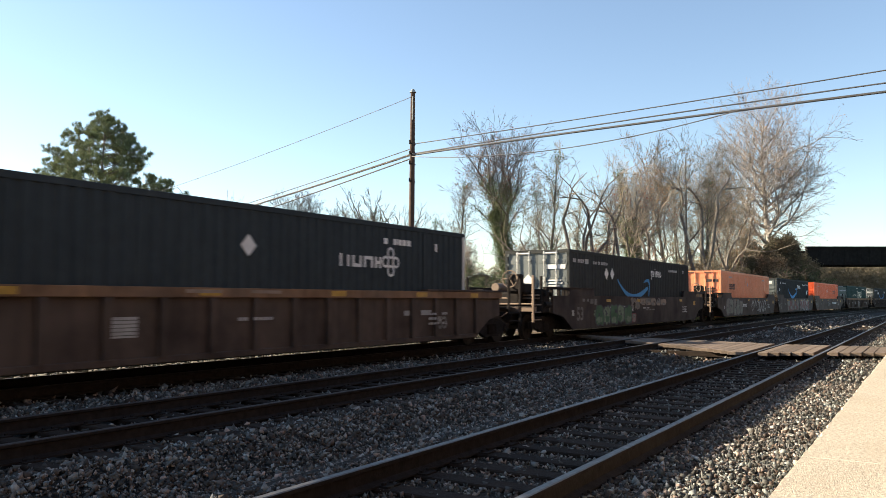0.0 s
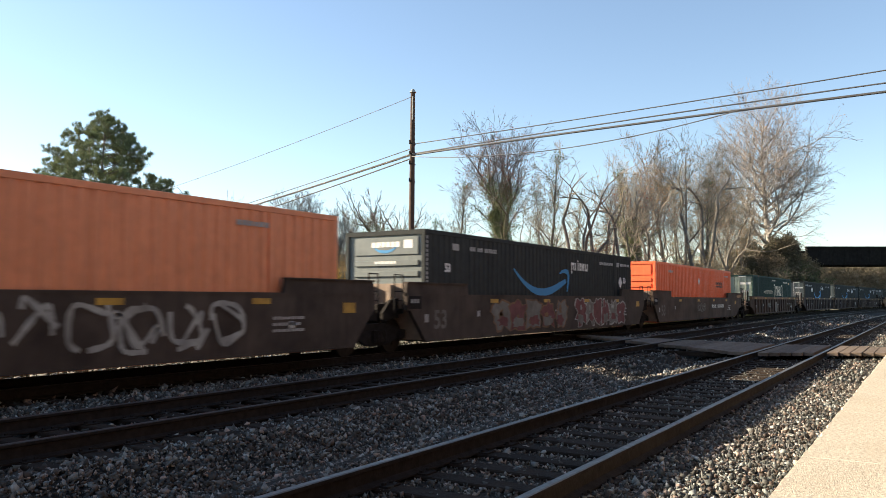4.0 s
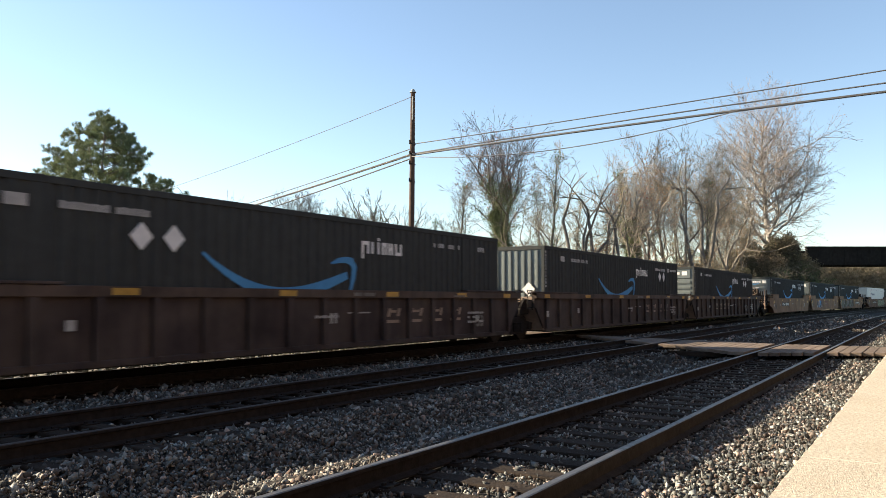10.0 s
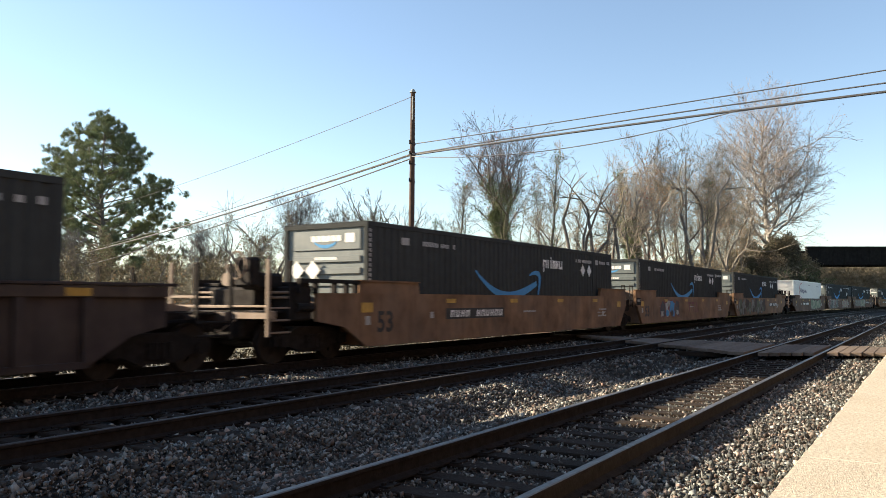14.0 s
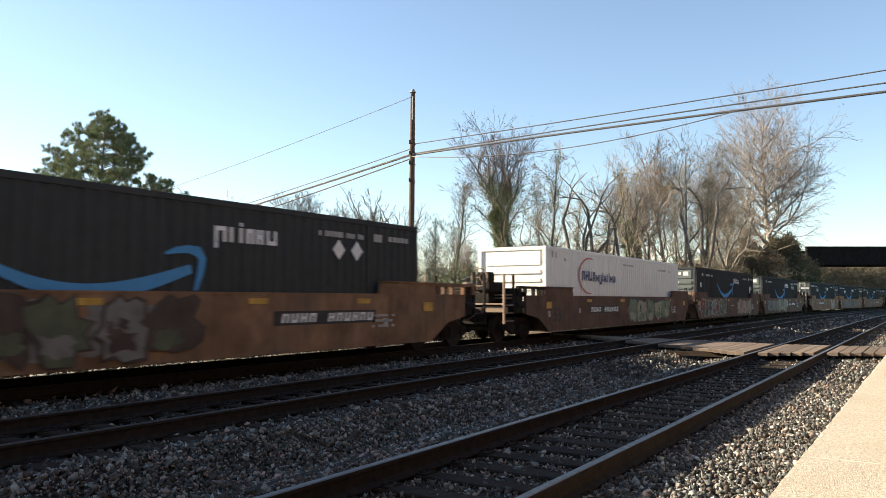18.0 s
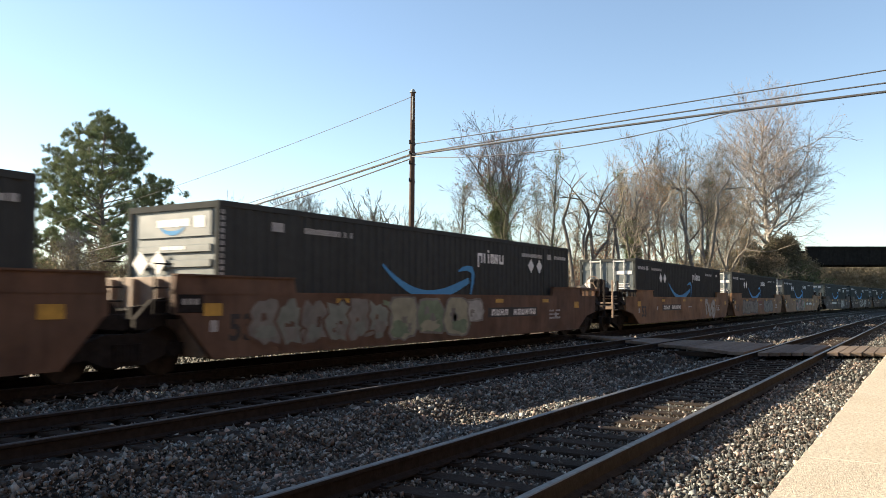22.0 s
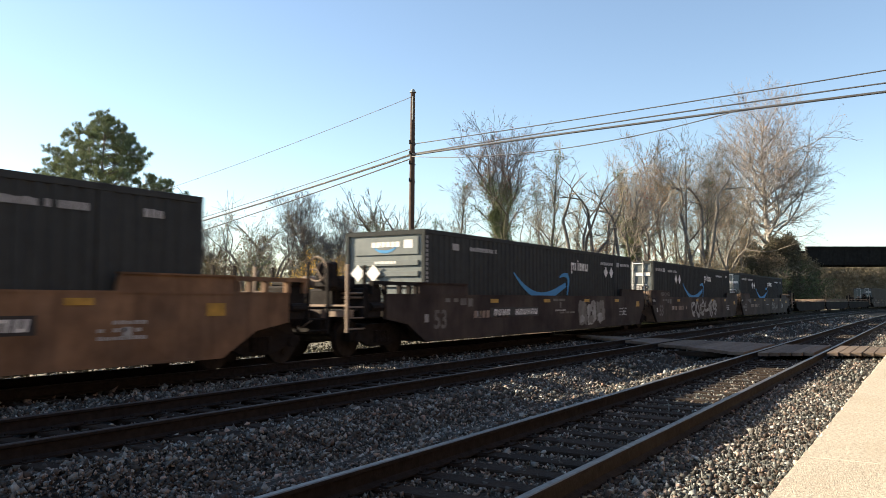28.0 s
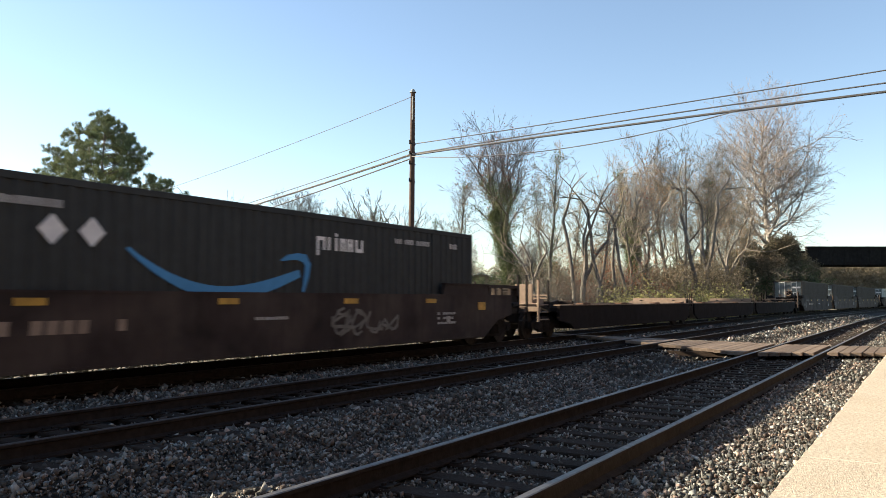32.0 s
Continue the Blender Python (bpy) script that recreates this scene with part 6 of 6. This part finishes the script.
def build_house(across, depth, width, deep, eave, ridge, wall, roof, label, turn):
    house = tagged(new("house"), label, "house")
    house.matrix_basis = pose(*spot(across, depth), 0, 0, turn)
    bm = bmesh.new()
    box(bm, -width / 2, width / 2, -deep / 2, deep / 2, 0, eave)
    body = part("wall", bm, wall, house)
    for x in (-width * 0.3, 0.0, width * 0.3):
        bm = bmesh.new()
        box(bm, x - 0.5, x + 0.5, -deep / 2 - 0.03, -deep / 2 + 0.05, eave * 0.35, eave * 0.8)
        part("window", bm, "iron", body)
    for side in (-1, 1):
        bm = bmesh.new()
        slab(bm, [(-width / 2 - 0.3, 0), (width / 2 + 0.3, 0), (width / 2 + 0.3, 0.1), (-width / 2 - 0.3, 0.1)], 0, 1)
        for v in bm.verts:
            u = v.co.y
            v.co.z += eave - 0.05 + (ridge - eave) * (1 - u)
            v.co.y = side * u * (deep / 2 + 0.35)
        part("roof", bm, roof, house)
    for x in (-width / 2 + 0.02, width / 2 - 0.02):
        bm = bmesh.new()
        vs = [bm.verts.new((x + o, y, z)) for o in (-0.06, 0.06) for y, z in ((-deep / 2, eave), (deep / 2, eave), (0, ridge))]
        for f in ((0, 1, 2), (5, 4, 3), (0, 3, 4, 1), (1, 4, 5, 2), (2, 5, 3, 0)):
            bm.faces.new([vs[i] for i in f])
        part("gable", bm, wall, house)


def build_plants():
    at(pine_tree(4, 13.3), -0.438, 82, 1.68, 75)
    syc = at(bare_tree(9, 30, "tall pale sycamore, nearly bare, with wide crooked limbs", "bark_pale", "twig_pale", 6, 3, 0.34, 0.60, 0.13, 0.05, 0.75, 0.3, 0.019, 0.016, 1.0, climb=36, leaves="leaf_brown", leaf_n=0.10, leaf_size=0.09), 0.424, 106, 1.12, 30)
    vine = at(bare_tree(12, 16.6, "bare tree with several stems wrapped in green ivy", "bark", "twig_pale", 6, 6, 0.56, 0.62, 0.11, 0.05, 0.42, 0.3, 0.022, 0.012, 0.36, ivy=34.0, ivy_to=0.68, leaves="leaf_red", leaf_n=0.12), 0.094, 60, 1.0, 0)
    slim = at(bare_tree(15, 14.8, "slender bare tree with fine upright twigs", "bark", "twig", 5, 2, 0.3, 0.5, 0.16, 0.06, 0.7, 0.3, 0.012, 0.012, 0.5, climb=11, ivy=1.5, ivy_to=0.4), 0.136, 62, 1.0, 40)
    open_ = at(bare_tree(18, 13.8, "bare tree with few long crooked dark limbs", "bark", "twig", 4, 3, 0.30, 0.75, 0.17, 0.05, 0.35, 0.1, 0.014, 0.014, 0.5), 0.180, 60, 1.0, 70)
    bushy = at(bare_tree(21, 12.3, "small bare tree with dense rounded twiggy crown", "bark", "twig_pale", 6, 6, 0.5, 0.5, 0.12, 0.06, 0.7, 0.6, 0.024, 0.013, 0.45, ivy=4.0, ivy_to=0.55), -0.172, 70, 1.0, 10)
    stub = at(bare_tree(24, 9.6, "broken old tree hung with dark ivy", "bark", "twig", 5, 3, 0.5, 0.5, 0.17, 0.08, 0.4, 0.1, 0.032, 0.012, 0.34, ivy=6.0, ivy_to=0.85), -0.094, 52, 1.0, 0)
    gold = at(bare_tree(27, 20.0, "bare tree keeping some dry orange leaves", "bark", "twig", 6, 3, 0.28, 0.6, 0.14, 0.05, 0.6, 0.3, 0.012, 0.013, 0.45, climb=12, leaves="leaf_brown", leaf_n=0.42), 0.285, 80, 1.0, 0)
    snag = at(bare_tree(30, 13.0, "thin dark leaning snag with few branches", "bark", "twig", 2, 1, 0.6, 0.7, 0.2, 0.03, 0.5, 0.1, 0.011, 0.016, 0.5, lean=0.06), 0.203, 60, 0.9, 0)
    dark = at(bare_tree(42, 20.0, "tall dark bare tree with wide spreading limbs", "bark", "twig", 6, 3, 0.26, 0.7, 0.15, 0.04, 0.5, 0.25, 0.012, 0.014, 0.6, climb=9), 0.308, 76, 1.0, 0)
    for kind, across, depth, size, turn in (
            (slim, 0.016, 64, 0.86, 120), (open_, -0.255, 62, 0.78, 200), (bushy, -0.30, 75, 0.8, 77), (stub, -0.053, 57, 0.95, 140), (open_, -0.215, 66, 0.8, 20), (bushy, -0.14, 78, 0.95, 210), (slim, -0.28, 74, 0.7, 50), (stub, -0.24, 60, 0.75, 250), (open_, 0.115, 58, 0.72, 310), (slim, 0.128, 72, 0.9, 220),
            (snag, 0.168, 57, 0.85, 80), (snag, 0.196, 62, 0.8, 200), (snag, 0.22, 62, 0.85, 300), (vine, 0.235, 74, 0.85, 100), (gold, 0.252, 78, 0.85, 40), (slim, 0.24, 66, 0.95, 300), (snag, 0.236, 60, 0.8, 10), (open_, 0.262, 70, 1.05, 250), (gold, 0.33, 84, 0.92, 130), (slim, 0.335, 80, 1.05, 15)):
        again(kind, across, depth, size, turn)
    for kind, across, depth, size, turn in (
            (snag, 0.325, 72, 1.1, 40), (snag, 0.332, 74, 1.15, 190), (snag, 0.34, 76, 1.2, 320), (gold, 0.365, 94, 0.85, 250), (dark, 0.275, 86, 0.9, 130), (gold, 0.385, 98, 0.75, 10), (open_, 0.36, 90, 1.2, 20), (slim, 0.30, 88, 1.1, 190), (bushy, 0.03, 90, 0.75, 300), (slim, -0.01, 74, 0.7, 10),
            (snag, -0.048, 54, 0.66, 30), (open_, -0.36, 66, 0.6, 90), (bushy, -0.47, 70, 0.7, 120), (bushy, -0.54, 60, 0.6, 10), (slim, 0.165, 84, 0.95, 70), (slim, 0.21, 82, 0.9, 170), (dark, 0.345, 100, 0.85, 250), (bushy, 0.105, 80, 0.7, 140)):
        again(kind, across, depth, size, turn)
    brown = at(shrub(31, 4.2, 4.0, "leaf_brown", "tangled bare brush with dry brown leaves", 16, 3, 0.06, 0.65), -0.34, 50, 1.0)
    tangle = at(shrub(33, 5.0, 5.5, None, "thicket of pale bare tangled stems", 30, twig="twig", stem=0.024), 0.15, 48, 1.0)
    yellow = at(shrub(35, 2.2, 3.4, "leaf_yellow", "low yellow-green leafy bush beside the line", 18, 9, 0.065, 0.1), 0.255, 53, 1.4)
    green = at(shrub(37, 7.5, 7.0, "ivy", "tall dark thicket smothered in green ivy", 30, 18, 0.10, 0.1), 0.41, 104, 1.1)
    golden = at(shrub(39, 5.6, 3.4, "leaf_gold", "golden-yellow leafy shrub among bare trees", 20, 20, 0.06, 0.1), -0.158, 54, 1.0)
    russet = at(shrub(44, 5.4, 4.5, "leaf_red", "russet-leaved bush among bare trees", 18, 9, 0.06, 0.1), 0.197, 64, 1.25)
    for kind, across, depth, size, turn in (
            (brown, -0.30, 56, 0.9, 30), (brown, -0.25, 58, 1.0, 130), (brown, -0.21, 54, 0.8, 230), (brown, -0.40, 48, 0.8, 80), (brown, -0.46, 48, 0.9, 10), (brown, -0.52, 46, 0.8, 170), (brown, -0.12, 54, 0.9, 200), (brown, -0.06, 52, 1.0, 60), (brown, 0.0, 52, 0.8, 300), (brown, 0.085, 54, 0.9, 100),
            (tangle, 0.11, 48, 0.85, 50), (tangle, 0.19, 52, 0.95, 140), (tangle, 0.23, 58, 0.9, 220), (tangle, 0.28, 66, 1.0, 10), (tangle, 0.32, 78, 1.1, 90), (tangle, 0.36, 88, 1.1, 170), (tangle, 0.13, 54, 0.9, 250), (tangle, 0.17, 62, 1.3, 200), (tangle, 0.21, 68, 1.4, 30), (tangle, 0.25, 74, 1.5, 330)):
        again(kind, across, depth, size, turn)
    for kind, across, depth, size, turn in (
            (tangle, 0.30, 80, 1.6, 110), (tangle, 0.34, 84, 1.6, 260), (tangle, 0.145, 70, 1.3, 300), (tangle, 0.10, 64, 1.1, 10), (yellow, 0.27, 56, 1.7, 60), (yellow, 0.295, 60, 1.6, 130), (yellow, 0.32, 66, 1.75, 220), (yellow, 0.345, 74, 1.7, 10), (yellow, 0.238, 52, 1.35, 300), (yellow, 0.37, 82, 1.8, 60),
            (yellow, 0.357, 76, 1.7, 80), (green, 0.0, 62, 0.72, 200), (green, 0.047, 63, 0.74, 20), (green, 0.435, 108, 1.0, 100), (green, 0.385, 99, 0.75, 300), (golden, -0.18, 60, 0.7, 90), (russet, 0.218, 66, 1.15, 60), (russet, 0.236, 68, 1.1, 200), (green, 0.57, 190, 0.9, 160), (brown, 0.16, 60, 1.0, 20)):
        again(kind, across, depth, size, turn)
    for kind, across, depth, size, turn in (
            (brown, 0.21, 66, 1.1, 80), (brown, 0.26, 74, 1.2, 150), (brown, 0.33, 86, 1.4, 220)):
        again(kind, across, depth, size, turn)
    far_woods()
    undergrowth(3, "thicket", [(-0.62, 0.0, 70, 84, -5.6, 3600, 0.09), (0.06, 0.37, 70, 84, -5.0, 1200, 0.085), (-0.62, -0.03, 58, 80, 9.5, 6500, 0.085), (0.03, 0.10, 66, 80, 4.6, 600, 0.09), (0.08, 0.36, 66, 84, 7.0, 1500, 0.075), (0.385, 0.455, 100, 112, -10.4, 11000, 0.12), (0.365, 0.40, 98, 106, -8.2, 4500, 0.12), (0.44, 0.478, 110, 122, -8.8, 4500, 0.12), (0.35, 0.39, 92, 98, -6.0, 1800, 0.12), (0.20, 0.25, 62, 68, 5.0, 700, 0.09)], "dark matted brush and ivy under the trees")
    undergrowth(8, "far_brush", [(0.44, 0.72, 178, 200, -11.5, 9000, 0.30), (0.44, 0.72, 200, 225, -13.5, 6000, 0.34)], "distant brown brush beyond the bridge")
    undergrowth(5, "thicket_brown", [(-0.62, 0.0, 66, 84, -6.2, 4200, 0.09), (0.0, 0.38, 66, 84, -5.6, 3200, 0.085), (-0.62, 0.0, 66, 92, 9.5, 3500, 0.09), (0.08, 0.38, 68, 92, 10.0, 5200, 0.085), (0.365, 0.44, 98, 104, -8.0, 2600, 0.10), (0.27, 0.36, 76, 90, 11.0, 900, 0.08)], "dry brown brush and leaf litter under the trees")


# ---- overbridge beyond the bend ----
def build_bridge():
    bridge = tagged(new("road_bridge"), "dark weathered steel girder road bridge over the railway", "bridge", kind="structure")
    foot = spot(0.481, 127, 0)
    bridge.matrix_basis = Matrix.Translation(foot) @ Matrix.Rotation(-YAW, 4, "Z")
    bm = bmesh.new()
    box(bm, -2.2, 70, -0.3, 0.1, 7.05, 9.85)
    for i in range(36):
        box(bm, -2.0 + i * 2.0, -1.95 + i * 2.0, -0.36, -0.28, 7.1, 9.75)
    box(bm, -2.2, 70, -0.5, 0.3, 6.95, 7.1)
    box(bm, -2.2, 70, -0.5, 0.3, 9.8, 9.97)
    part("girder", bm, "bridge", bridge)
    bm = bmesh.new()
    box(bm, -2.2, 70, 8.5, 8.9, 7.05, 9.85)
    part("girder", bm, "bridge", bridge)
    bm = bmesh.new()
    box(bm, -2.2, 70, 0.12, 8.48, 7.4, 8.0)
    part("deck", bm, "bridge", bridge)
    bm = bmesh.new()
    box(bm, -3.2, -0.05, -0.2, 9.0, -1.0, 6.85, 0.05)
    box(bm, -9, -3.2, 0.5, 1.2, -1.0, 6.2, 0.05)
    part("abutment", bm, "bridge_stone", bridge)
    bm = bmesh.new()
    for y in (0.5, 4.2, 8.0):
        box(bm, 24.0, 25.2, y - 0.6, y + 0.6, -1.0, 6.9, 0.04)
    part("pier", bm, "bridge_stone", bridge)
    bm = bmesh.new()
    vs = [bm.verts.new(v) for v in ((-9, -1, -0.9), (-2.3, -1, -0.9), (-2.3, 1, 6.5), (-2.3, 8, 6.5), (-2.3, 10, -0.9), (-9, 1, 5.5), (-9, 8, 5.5), (-9, 10, -0.9))]
    for f in ((0, 1, 2, 5), (5, 2, 3, 6), (6, 3, 4, 7), (1, 4, 3, 2), (0, 5, 6, 7)):
        bm.faces.new([vs[i] for i in f])
    part("embankment", bm, "ground", bridge)


# ---- pole and wires ----
POLE = Vector((29.5, 20.1, -0.6))


def wire(a, b, sag, r, name, label, n=22):
    verts, faces, pts = [], [], []
    for i in range(n + 1):
        u = i / n
        p = Vector(a).lerp(Vector(b), u)
        p.z -= 4 * sag * u * (1 - u)
        pts.append(p)
    limb(verts, faces, pts, [r] * len(pts), 6)
    o = new(name, raw(name, verts, faces, "cable"))
    return tagged(o, label, "cable", group="overhead wires")


def build_pole():
    pole = tagged(new("utility_pole"), "tall weathered brown wooden utility pole", "utility pole")
    pole.matrix_basis = pose(POLE.x, POLE.y, POLE.z, 0, 0.6, 0)
    bm = bmesh.new()
    tube(bm, (0, 0, 0), (0, 0, 11.55), 0.155, 0.105, 14)
    part("shaft", bm, "pole", pole, smooth=False)
    bm = bmesh.new()
    tube(bm, (0, 0, 11.5), (0, 0, 11.66), 0.16, 0.06, 10)
    part("pole_cap", bm, "steel_grey", pole)
    bm = bmesh.new()
    tube(bm, (-0.10, -0.06, 10.2), (-0.10, -0.06, 11.3), 0.03, sides=6)
    part("conduit", bm, "steel_grey", pole)
    for z in (8.6, 9.1, 8.15, 7.35):
        bm = bmesh.new()
        box(bm, -0.2, 0.2, -0.05, 0.05, z - 0.03, z + 0.03)
        tube(bm, (-0.2, 0, z), (-0.2, 0, z + 0.14), 0.04, sides=8)
        part("bracket", bm, "iron", pole)
    right, left = spot(0.60, 24.3), spot(-0.5, 75)
    for z, far, end, sag, r, label in (
            (8.56, right, 7.97, -0.05, 0.045, "thick black bundled cable strung over the tracks"), (8.61, right, 8.26, -0.06, 0.026, "thin dark wire strung over the tracks"), (9.06, right, 8.68, 0.04, 0.022, "thin dark wire strung over the tracks"),
            (8.5, spot(0.385, 25.5), 7.60, 0.54, 0.018, "thin slack drop wire strung over the tracks"), (8.58, left, 5.018, 0.34, 0.05, "thick black bundled cable running away from the pole"), (8.40, left, 3.664, 0.34, 0.03, "dark wire running away from the pole"),
            (8.85, left, 5.235, 0.37, 0.02, "thin wire running away from the pole"), (11.27, left, 8.608, 0.44, 0.013, "thin wire running away from the pole top")):
        wire(POLE + Vector((0, 0, z)), (far.x, far.y, end), sag, r, "cable", label)


build_ground()
build_platform()
build_sky_screen()
build_track(NEAR, "nearest railway track, steel rails on weathered wooden ties", (0.5, 70), (1, 28))
build_track(MIDDLE, "middle railway track with rusty-sided steel rails", (1.5, 60), (4, 24))
build_track(FAR, "far railway track carrying the freight train", (1.5, 40), (5, 6))
build_crossing()
build_bridge()
build_pole()
build_train()
build_house(0.052, 78, 8.0, 6.0, 3.4, 4.6, "house_brick", "white", "small brick building with a white metal roof", 25)
build_house(-0.50, 62, 7.0, 5.0, 1.3, 2.6, "house_brick", "steel_grey", "low shed with a pale grey roof behind trees", 40)
build_plants()
build_shade_weeds()
build_stones()
motions()
